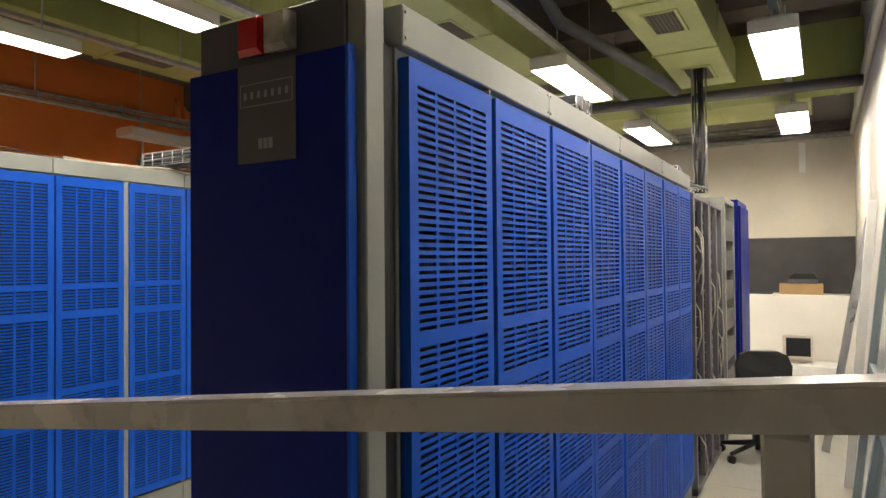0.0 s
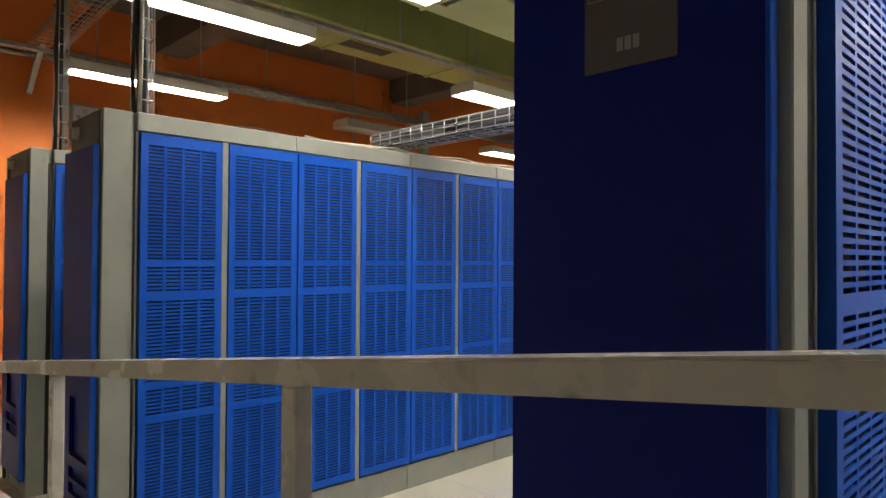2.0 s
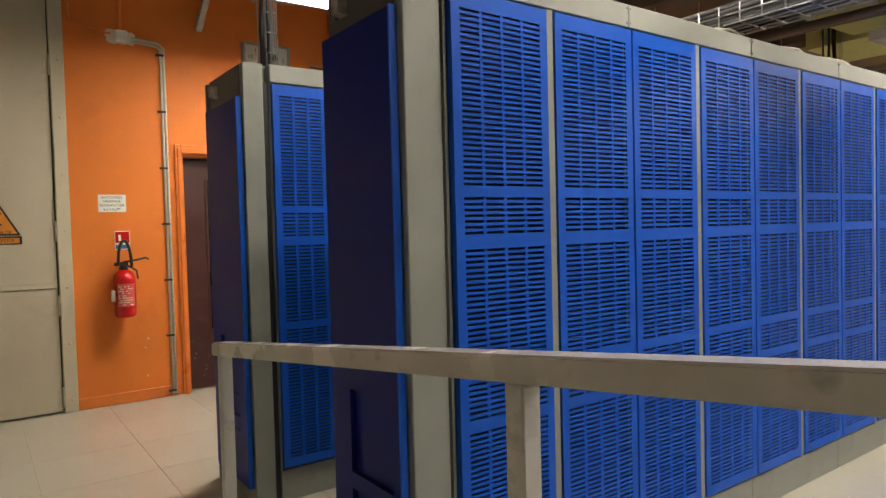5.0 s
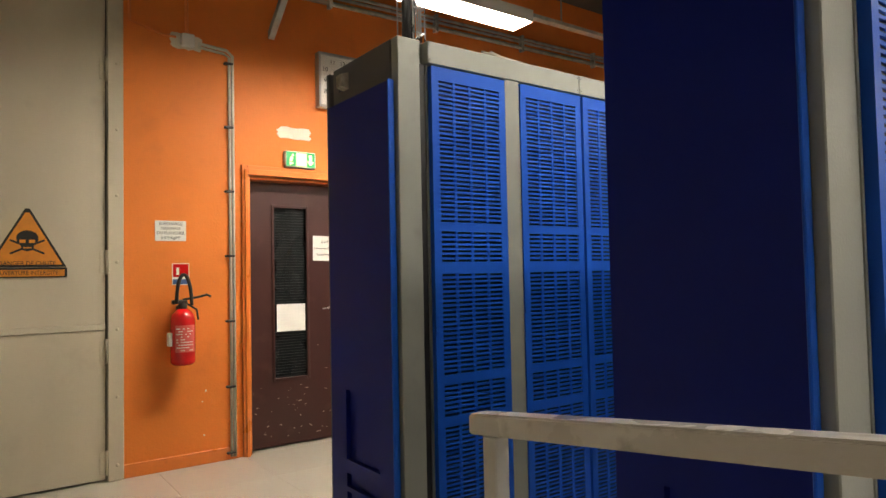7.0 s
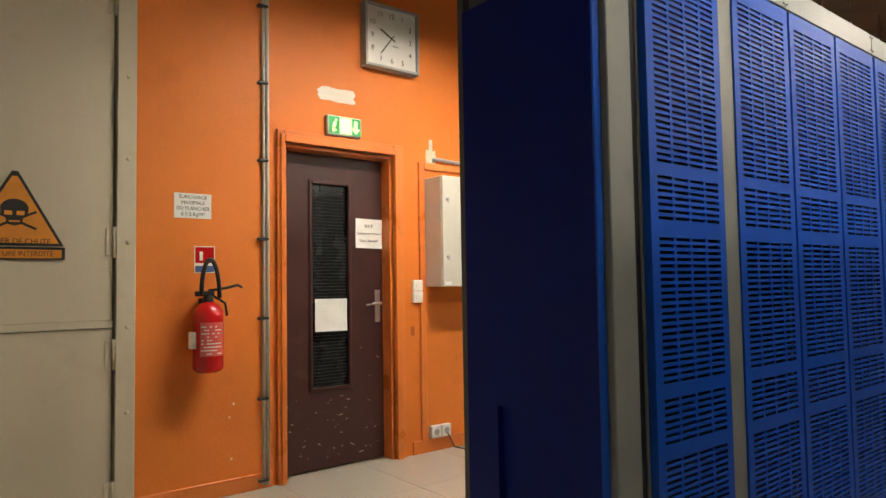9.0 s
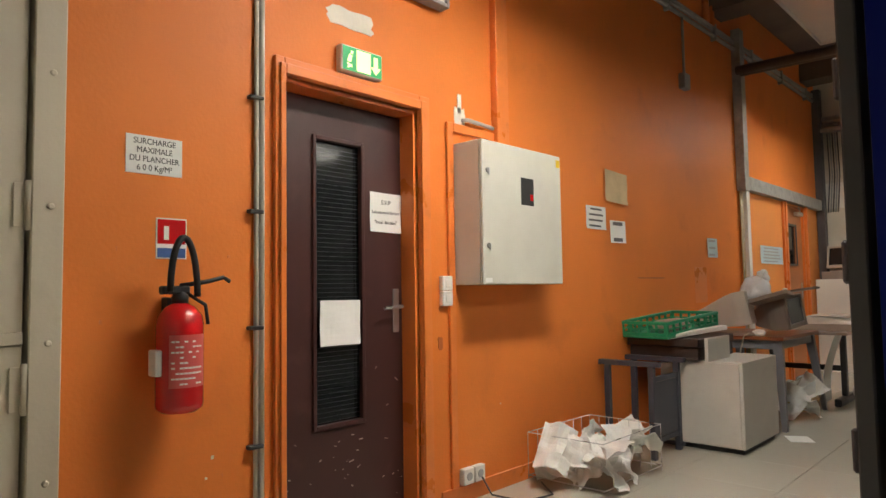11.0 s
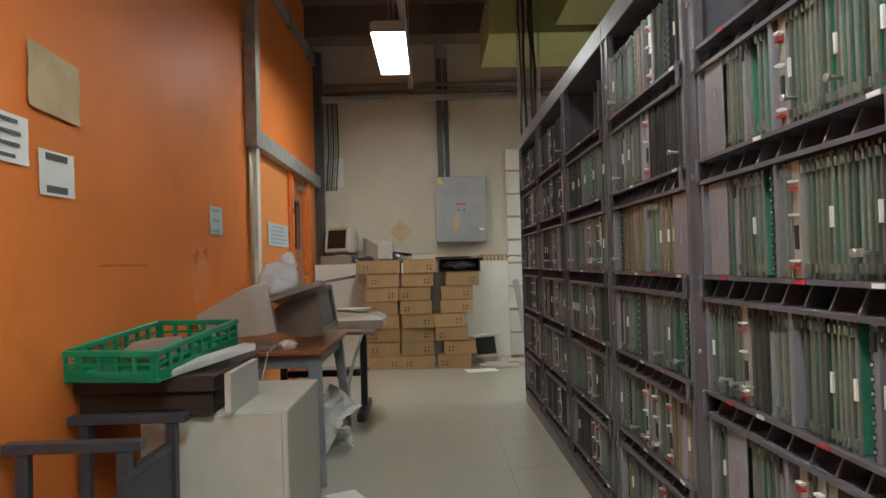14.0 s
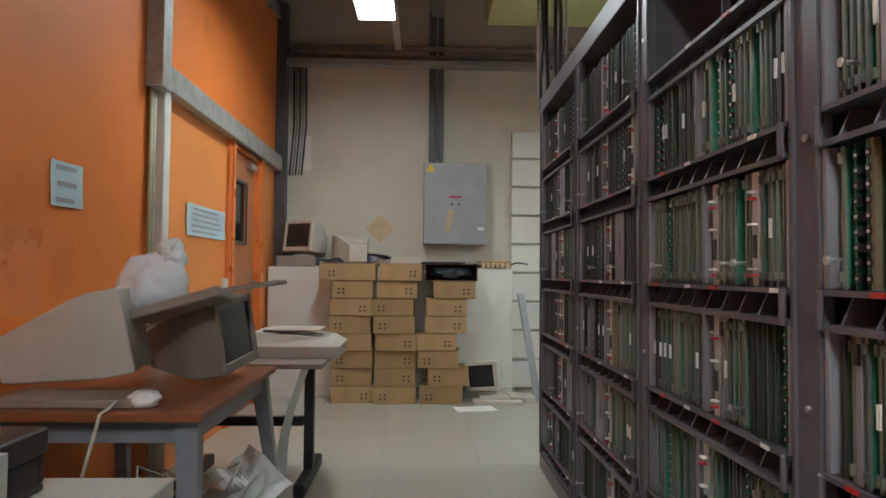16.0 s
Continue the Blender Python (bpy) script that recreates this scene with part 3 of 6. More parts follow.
gl = part("glass_pane", mbox(0.398, 0.398, 0.003, on_west(CX - 0.002, CY, CZ)), clear("clock_glass", (1, 1, 1), 0.03, 0.06), ck, world=True)
gl.visible_shadow = False

# exit sign
ex = thing("exit_sign", (WX, 1.89, 2.13), "lit green and white emergency exit sign above the brown door", "sign")
part("housing", mbox(0.25, 0.125, 0.045, on_west(WX + 0.001, 1.89, 2.205), 0.006), WHITE, ex, world=True)
part("green_face", mbox(0.235, 0.112, 0.001, on_west(WX + 0.0465, 1.89, 2.205)), EXITG, ex, world=True)
part("white_face", mbox(0.085, 0.10, 0.001, on_west(WX + 0.048, 1.895, 2.205)), EXITW, ex, world=True)
bm = bmesh.new()
m = on_west(WX + 0.048, 1.97, 2.205)
box(bm, -0.012, 0.012, -0.01, 0.04, 0, 0.001, 0, m)
loft(bm, [[tuple(m @ Vector((x, y, z))) for x, y in ((-0.03, -0.01), (0.03, -0.01), (0, -0.045))] for z in (0, 0.001)])
part("arrow", bm, EXITW, ex, world=True)
bm = bmesh.new()
m = on_west(WX + 0.048, 1.81, 2.205)
box(bm, -0.008, 0.012, -0.015, 0.02, 0, 0.001, 0, m @ Matrix.Rotation(-0.3, 4, "Z"))
box(bm, 0.008, 0.022, 0.025, 0.039, 0, 0.001, 0, m)
box(bm, -0.03, 0.0, -0.036, -0.028, 0, 0.001, 0, m @ Matrix.Rotation(0.5, 4, "Z"))
box(bm, 0.0, 0.03, -0.03, -0.022, 0, 0.001, 0, m @ Matrix.Rotation(-0.5, 4, "Z"))
part("pictogram", bm, EXITW, ex, world=True)


def patch(y, z, w, h, seed, label="bare plaster patch where a fitting was removed", material=PLASTER):
    r = random.Random(seed)
    bm = bmesh.new()
    pts = []
    for k in range(22):
        a = 2 * math.pi * k / 22
        c, s = math.cos(a), math.sin(a)
        q = 1 / max(abs(c), abs(s)) * r.uniform(0.8, 1.0)
        pts.append((w / 2 * c * q, h / 2 * s * q))
    loft(bm, [[(x, yy, zz) for x, yy in pts] for zz in (0, 0.0025)])
    bmesh.ops.transform(bm, matrix=on_west(WX + 0.0005, y, z), verts=bm.verts)
    return solo("plaster_patch", bm, material, label, "patch")


patch(1.86, 2.415, 0.30, 0.10, 3)
patch(2.62, 2.07, 0.10, 0.15, 8)
patch(2.62, 2.16, 0.035, 0.12, 9)
patch(1.05, 2.98, 0.24, 0.12, 12)
patch(2.44, 0.85, 0.035, 0.07, 15, "small scar in the orange paint", mat("paint_scar", (0.5, 0.12, 0.03), 0.7))
bm = tube(bmesh.new(), [(WX, 2.64, 2.07), (WX + 0.03, 2.66, 2.07), (WX + 0.03, 2.88, 2.06)], 0.012)
solo("pipe_stub", bm, EBOXG, "short grey conduit stub with cut end", "pipe")

# cable conduit beside the door, with clips
cd = thing("cable_conduit", (WX, 1.345, 0), "grey cable conduit clipped up the orange wall", "conduit")
bm = tube(bmesh.new(), [(WX + 0.016, 1.373, 0.02), (WX + 0.016, 1.373, 2.93), (WX + 0.016, 1.33, 2.965), (WX + 0.016, 1.13, 2.98)], 0.012)
tube(bm, [(WX + 0.012, 1.35, 0.02), (WX + 0.012, 1.35, 2.92), (WX + 0.012, 1.31, 2.94), (WX + 0.012, 1.13, 2.955)], 0.010)
part("pipe", bm, EBOX, cd, world=True)
for i in range(7):
    z = 0.05 + 0.47 * i
    part("clip", B(WX, WX + 0.034, 1.312, 1.375, z - 0.008, z + 0.008, bev=0.003), RUBBER, cd, world=True)
bm = tube(bmesh.new(), [(WX + 0.015, 1.05, 2.98), (WX + 0.015, 1.05, 3.45)], 0.012)
tube(bm, [(WX + 0.012, 0.98, 3.0), (WX + 0.012, 0.90, 3.0), (WX + 0.012, 0.68, 3.06), (WX + 0.012, 0.67, CEIL - 0.4)], 0.009)
solo("wall_pipe", bm, TRIM, "orange painted pipes on the wall", "pipe")
jb = solo("junction_box", B(WX, WX + 0.05, 1.01, 1.10, 2.94, 3.03, bev=0.008), WHITE, "small white electrical junction box", "box")

# horizontal conduits high on the west wall
hc = thing("cable_conduit", (WX, 5.0, 3.4), "grey horizontal conduits high along the orange wall", "conduit")
bm = bmesh.new()
for dz, r in ((0, 0.02), (0.055, 0.014), (0.09, 0.014)):
    tube(bm, [(WX + 0.03, 0.75, 3.48 + dz), (WX + 0.03, NY - 0.2, 3.62 + dz)], r)
part("pipe", bm, ZINC, hc, world=True)
for i in range(9):
    y = 1.1 + i * 1.05
    part("clip", B(WX, WX + 0.055, y, y + 0.03, 3.44 + 0.0152 * (y - 0.75), 3.60 + 0.0152 * (y - 0.75), bev=0.003), ZINC, hc, world=True)
bm = tube(bmesh.new(), [(WX + 0.03, 6.18, 3.66), (WX + 0.03, 6.18, 3.95)], 0.035)
tube(bm, [(WX + 0.03, 6.32, 3.66), (WX + 0.03, 6.32, 3.85)], 0.03)
solo("wall_pipe", bm, TRIM, "short orange painted pipe sleeves", "pipe")
bm = tube(bmesh.new(), [(WX + 0.03, 5.62, 3.55), (WX + 0.03, 5.62, 3.02)], 0.012)
box(bm, WX, WX + 0.06, 5.56, 5.68, 2.88, 3.02, 0.006)
solo("junction_box", bm, EBOXG, "grey junction box below a short conduit", "box")

# grey electric cabinet on the wall
eb = thing("electric_cabinet", (WX, 2.93, 1.16), "light grey steel electric cabinet hung on the orange wall", "cabinet")
part("body", B(WX, WX + 0.185, 2.56, 3.305, 1.155, 1.925, bev=0.004), EBOX, eb, world=True)
dr = part("door", B(WX + 0.188, WX + 0.205, 2.56, 3.305, 1.155, 1.925, bev=0.005), EBOX, eb, world=True)
for z in (1.36, 1.76):
    bm = tube(bmesh.new(), [(WX + 0.205, 2.605, z), (WX + 0.215, 2.605, z)], 0.014, 12)
    box(bm, WX + 0.215, WX + 0.222, 2.60, 2.61, z - 0.025, z + 0.012, 0.002)
    part("lock", bm, ALU, eb, world=True)
part("warning_label", B(WX + 0.2055, WX + 0.2065, 2.90, 3.02, 1.60, 1.755), INK, eb, "black label with small print", world=True)
part("label_mark", B(WX + 0.207, WX + 0.2075, 2.985, 3.015, 1.63, 1.665), RED, eb, world=True)
part("yellow_sticker", B(WX + 0.2055, WX + 0.2065, 3.255, 3.295, 1.855, 1.90), YELLOW, eb, world=True)
part("type_label", B(WX + 0.2055, WX + 0.2065, 2.575, 2.63, 1.165, 1.19), PAPER, eb, world=True)

sw = thing("light_switch", (WX, 2.475, 1.06), "white double light switch on the orange wall", "switch")
for z in (1.085, 1.165):
    part("switch_plate", B(WX, WX + 0.03, 2.435, 2.515, z - 0.039, z + 0.039, bev=0.005), WHITE, sw, world=True)
    part("rocker", B(WX + 0.0305, WX + 0.035, 2.455, 2.495, z - 0.02, z + 0.02, bev=0.002), WHITE, sw, world=True)
so = thing("wall_socket", (WX, 2.66, 0.1), "white double power socket above the skirting board", "socket")
for y in (2.61, 2.70):
    part("socket_plate", B(WX + 0.001, WX + 0.04, y - 0.042, y + 0.042, 0.095, 0.18, bev=0.005), WHITE, so, world=True)
    part("socket_hole", lathe(bmesh.new(), [(0.022, 0), (0.022, 0.002)], 14, Matrix.Translation((WX + 0.0405, y, 0.138)) @ Matrix.Rotation(radians(90), 4, "Y")), EBOXG, so, world=True)
bm = tube(bmesh.new(), [(WX + 0.05, 2.70, 0.12), (WX + 0.10, 2.72, 0.03), (WX + 0.25, 2.8, 0.006), (WX + 0.3, 3.0, 0.006), (WX + 0.12, 3.15, 0.006)], 0.005, 6)
solo("floor_cable", bm, CABLEB, "thin dark cable lying on the floor", "cable")

sheet("wall_paper", WX + 0.002, 4.35, 1.87, 0.33, 0.235, TANP, "yellowed blank sheet taped to the orange wall", tilt=-2, curl=0.008)
sheet("wall_notice", WX + 0.002, 4.055, 1.625, 0.27, 0.165, PAPER, "white printed notice on the orange wall", lines=4)
sheet("wall_notice", WX + 0.002, 4.365, 1.54, 0.23, 0.165, PAPER, "white notice with a grey picture on the orange wall", tilt=1, lines=2)
sheet("wall_notice", WX + 0.002, 6.17, 1.485, 0.24, 0.18, BLUEP, "small pale notice taped to the orange wall", tilt=1, lines=3)
sheet("wall_chart", WX, 7.92, 1.465, 0.78, 0.20, BLUEP, "wide pale blue printed chart on the partition", lines=5)
solo("light_switch", B(WX - 0.003, WX + 0.03, 8.27, 8.34, 0.99, 1.09, bev=0.004), WHITE, "white light switch beside the orange door", "switch")

rs = random.Random(77)
for i in range(16):
    y, z = rs.choice((rs.uniform(0.66, 1.3), rs.uniform(3.4, 6.8), rs.uniform(2.6, 3.4))), rs.uniform(0.1, 1.5)
    patch(y, z, rs.uniform(0.004, 0.012), rs.uniform(0.004, 0.016), 100 + i, "small chip in the orange wall paint", PLASTER if i % 3 == 0 else TRIM)
for y, z, w in ((4.9, 1.20, 0.5),):
    patch(y, z, w, 0.012 if w > 0.1 else 0.22, int(y * 100), "dark rubbed scratch in the orange paint", mat("scuffed_orange", (0.55, 0.15, 0.04), 0.6))
solo("paint_patch", B(WX, WX + 0.0012, 5.75, 6.02, 0.98, 1.30), TRIM, "repainted rectangle on the orange wall", "patch")


# ---- blue cabinets ----
def louvre_mesh(w, h, name):
    """A door panel facing +x (y 0..w, z 0..h) with five columns of real slots in five fields."""
    k = h / 1.925
    fields = [(0.045 * k, 0.545 * k), (0.578 * k, 0.705 * k), (0.735 * k, 1.13 * k), (1.168 * k, 1.295 * k), (1.322 * k, h - 0.045)]
    cols, gap, edge = 4, 0.012, 0.034
    cw = (w - 2 * edge + gap) / cols
    ys = [0.0]
    for c in range(cols):
        ys += [edge + c * cw, edge + c * cw + cw - gap]
    ys.append(w)
    zs, slot = [0.0], []
    for a, b in fields:
        n = int((b - a) / 0.0172)
        for k in range(n):
            z = a + (b - a) * k / n
            slot.append(len(zs))
            zs += [z, z + 0.0088]
    zs.append(h)
    slot = set(slot)
    v, f = [], []
    ny = len(ys)
    for z in zs:
        v += [(0.0, y, z) for y in ys]
    depth = len(v)
    for j in range(len(zs) - 1):
        for i in range(ny - 1):
            a, b, c, d = j * ny + i, j * ny + i + 1, (j + 1) * ny + i + 1, (j + 1) * ny + i
            if j in slot and i % 2 == 1 and i < ny - 2:
                k = len(v)
                v += [(-0.006, v[q][1], v[q][2]) for q in (a, b, c, d)]
                f += [(a, b, k + 1, k), (b, c, k + 2, k + 1), (c, d, k + 3, k + 2), (d, a, k, k + 3)]
            else:
                f.append((a, b, c, d))
    k = len(v)
    t = -0.026
    v += [(t, 0, 0), (t, w, 0), (t, w, h), (t, 0, h)]
    top = (len(zs) - 1) * ny
    f += [(k, k + 1, ny - 1, *range(ny - 2, 0, -1), 0)]
    f += [(k + 3, top, *range(top + 1, top + ny - 1), top + ny - 1, k + 2)]
    f += [(k, 0, *[j * ny for j in range(1, len(zs) - 1)], top, k + 3)]
    f += [(k + 1, k + 2, top + ny - 1, *[j * ny + ny - 1 for j in range(len(zs) - 2, 0, -1)], ny - 1)]
    me = bpy.data.meshes.new(name)
    me.from_pydata(v, [], f)
    me.materials.append(BLUE)
    return me


UW, ZT, Y0 = 0.866, 2.20, 1.19
FX = {1: -0.752, 2: -3.69, 3: -5.21}


def unit_meshes(depth, uw, splits, zt):
    """Shared meshes of one cabinet unit: face at x 0, running back to -depth, y 0..uw; splits: the grey bars between doors."""
    zc = zt - 0.088
    # solid dark block: the unlit inside seen through the door slots, as colour
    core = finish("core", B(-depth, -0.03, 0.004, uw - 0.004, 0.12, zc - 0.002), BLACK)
    bm = bmesh.new()
    box(bm, -depth, -0.004, 0.001, uw - 0.001, zc, zt, 0.003)
    for y in (0.012, uw - 0.012):
        for z in (zc + 0.018, zt - 0.015):
            tube(bm, [(-0.004, y, z), (0.0, y, z)], 0.004, 6)
    cover = finish("top_cover", bm, GREY)
    bm = bmesh.new()
    for y0, y1, xf in [(0.0015, 0.012, -0.024), (uw - 0.012, uw - 0.0015, -0.024)] + [(p, q, -0.006) for p, q in splits]:
        box(bm, -0.06, xf, y0, y1, 0.16, zc - 0.002, 0.001)
    box(bm, -0.06, -0.027, 0.015, uw - 0.015, zc - 0.022, zc - 0.002)
    frame_mesh = finish("front_frame", bm, GREY)
    base = finish("plinth", B(-depth, -0.02, 0.001, uw - 0.001, 0.0, 0.159, bev=0.003), GREY)
    return core, cover, frame_mesh, base


def cabinet(x, y, meshes, door, offsets):
    t = thing("switch_cabinet", (x, y, 0), "grey steel equipment cabinet with two slotted blue doors", "cabinet", "row of blue cabinets")
    for me in meshes:
        part(me.name.split(".")[0], me, None, t)
    for o in offsets:
        d = part("door", door, None, t)
        d.location = (0.0, o, 0.178)
    return t


# first row: slightly lower, its doors standing proud
ZT1 = 2.15
low_door = louvre_mesh(0.398, 1.864, "door")
W1 = 0.848
first = unit_meshes(0.46, W1, [(0.416, 0.425)], ZT1)
for k in range(4):
    cabinet(FX[1], 1.142 + k * W1, first, low_door, (0.018, 0.442 if k == 0 else 0.428))
# second row
wide_door = louvre_mesh(0.408, 1.925, "door")
second = unit_meshes(0.50, UW, [(0.429, 0.460)], ZT)
for k in range(7):
    cabinet(FX[2], Y0 + 0.01 + k * UW, second, wide_door, (0.017, 0.464))
# third row: a broad grey bar behind the first pair of doors
slim_door = louvre_mesh(0.374, 1.925, "door")
W3 = 0.848
third_end = unit_meshes(0.24, W3, [(0.392, 0.472)], ZT)
third = unit_meshes(0.24, W3 - 0.06, [(0.396, 0.402)], ZT)
cabinet(FX[3], 1.228, third_end, slim_door, (0.012, 0.472))
for k in range(6):
    cabinet(FX[3], 1.228 + W3 + k * (W3 - 0.06), third, slim_door, (0.014, 0.405))


def end_panel(row, x1, x0, y, headlamp, plate):
    """The end of a row: grey corner posts, dark header, proud blue panel with a foot grille."""
    t = thing("row_end_panel", ((x0 + x1) / 2, y, 0), "tall dark blue row end panel with grey posts", "panel", "row ends")
    pe = {1: 1.098, 2: 1.19, 3: 1.20}[row]
    y1 = {1: 1.142, 2: 1.20, 3: 1.228}[row]
    zt = ZT1 if row == 1 else ZT
    inset = {1: 0.026, 2: 0.034, 3: 0.026}[row]
    part("corner_post", B(x1 - 0.045, x1, y, pe, 0.0, zt, bev=0.003), GREY, t, world=True)
    part("corner_post", B(x0, x0 + 0.03, y, y1 - 0.002, 0.0, zt, bev=0.003), GREY, t, world=True)
    part("inner_plate", B(x0 + 0.031, x1 - 0.046, y + 0.012, y1 - 0.003, 0.0, 2.0), GREY, t, world=True)
    if row != 2:
        part("hinge_strip", B(x1 - 0.03, x1 - 0.006, pe + 0.001, y1 - 0.002, 0.0, zt - 0.09), RUBBER, t, world=True)
    bm = B(x0 + 0.031, x1 - 0.03, y1 - 0.058, y1 - 0.002, zt - 0.088, zt)
    part("top_cover", bm, GREY, t, world=True)
    part("header", B(x0 + 0.002, x1 - 0.047, y - 0.004, y + 0.011, 2.02, zt - 0.002, bev=0.003), HEAD, t, world=True)
    p = y - 0.03
    bm = bmesh.new()
    a, b = x0 + 0.0, x1 - inset
    g0, g1 = a + 0.13, a + 0.40
    xs, zs = (a, g0, g1, b), (0.10, 0.36, 0.83, 2.03)
    grid = [[[bm.verts.new((x, yy, z)) for z in zs] for x in xs] for yy in (p, p + 0.025)]
    for i in range(3):
        for k in range(3):
            if (i, k) == (1, 1):
                continue
            for f, g in enumerate(grid):
                q = [g[i][k], g[i + 1][k], g[i + 1][k + 1], g[i][k + 1]]
                bm.faces.new(q if f == 0 else q[::-1])
    loops = [[(0, 0), (1, 0), (2, 0), (3, 0), (3, 1), (3, 2), (3, 3), (2, 3), (1, 3), (0, 3), (0, 2), (0, 1)], [(1, 1), (1, 2), (2, 2), (2, 1)]]
    for lp in loops:
        for (i, k), (i2, k2) in zip(lp, lp[1:] + lp[:1]):
            bm.faces.new([grid[0][i2][k2], grid[0][i][k], grid[1][i][k], grid[1][i2][k2]])
    part("blue_panel", bm, NAVY, t, world=True)
    for z0, z1 in ((0.415, 0.435), (0.49, 0.545)):
        part("slat", B(g0, g1, p, p + 0.019, z0, z1), NAVY, t, world=True)
    part("panel_edge", B(b + 0.0005, b + 0.008, p - 0.003, p + 0.025, 0.10, 2.035, bev=0.002), BLUE, t, "bright blue edge strip", world=True)
    part("vent_recess", B(g0, g1, p + 0.02, p + 0.0246, 0.36, 0.83), NAVY, t, "dark ventilation opening", world=True)
    if plate:
        pm = on_north((a + b) / 2 - 0.03 + 0.045, p - 0.001, 1.925)
        part("name_plate", mbox(0.165, 0.21, 0.002, pm, 0.0005), PLATE, t, "dark grey name plate with pale marks", world=True)
        bm = bmesh.new()
        for yy in (0.015, 0.062):
            box(bm, -0.075, 0.075, yy, yy + 0.0015, 0.0022, 0.0028, 0, pm)
        for xx in (-0.075, 0.0735):
            box(bm, xx, xx + 0.0015, 0.015, 0.0635, 0.0022, 0.0028, 0, pm)
        for i in range(7):
            box(bm, -0.064 + i * 0.0198, -0.056 + i * 0.0198, 0.031, 0.046, 0.0022, 0.0028, 0, pm)
        for i in range(3):
            box(bm, -0.021 + i * 0.0145, -0.010 + i * 0.0145, -0.077, -0.055, 0.0022, 0.0028, 0, pm)
        part("plate_marks", bm, SILVERM, t, world=True)
    lx = x0 + 0.09
    if headlamp:
        for nm, x, mt, lab in (("red_lens", lx + 0.10, REDL, "red signal lens"), ("clear_lens", lx + 0.175, LENS, "frosted clear signal lens")):
            bm = loft(bmesh.new(), [rect(x - 0.034, x + 0.034, 2.055, 2.13, y - 0.005), rect(x - 0.034, x + 0.034, 2.05, 2.13, y - 0.03), rect(x - 0.02, x + 0.034, 2.06, 2.125, y - 0.045)])
            part(nm, bm, mt, t, lab, world=True)
    else:
        # thin dark plate on the header paints the shade of a recess
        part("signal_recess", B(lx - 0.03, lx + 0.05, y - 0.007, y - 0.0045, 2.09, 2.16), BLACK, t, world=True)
        part("clear_lens", loft(bmesh.new(), [rect(lx + 0.012, lx + 0.062, 2.085, 2.155, y - 0.008), rect(lx + 0.012, lx + 0.055, 2.095, 2.145, y - 0.04)]), LENS, t, "yellowed signal lens", world=True)
    return t


end_panel(1, -0.752 - 0.02, -1.245, 1.035, True, True)
end_panel(2, -3.69 - 0.022, -4.19, 1.055, False, False)
end_panel(3, -5.21 - 0.02, -5.755, 1.10, False, False)


# ---- open card racks on the far side of the third row ----
RP, RY, RXF = 0.890, 1.158, -5.80
CH = 0.245
EDGE = mat("grey_brown_card_edge", (0.18, 0.19, 0.155), 0.45, vary=0.2, scale=30, bump=0.1, per=0.45)
EDGED = mat("dark_card_edge", (0.062, 0.058, 0.052), 0.45, vary=0.2, scale=30, bump=0.1, per=0.45)
TABR = mat("red_push_button", (0.55, 0.03, 0.03), 0.4)


def card_mesh(boxes, mats):
    """One plug-in card: boxes of (x0, x1, y0, y1, z0, z1, material)."""
    bm = bmesh.new()
    for q in boxes:
        n = len(bm.faces)
        box(bm, *q[:6])
        bm.faces.ensure_lookup_table()
        for f in bm.faces[n:]:
            f.material_index = q[6]
    return finish("card", bm, mats)


rr = random.Random(5)
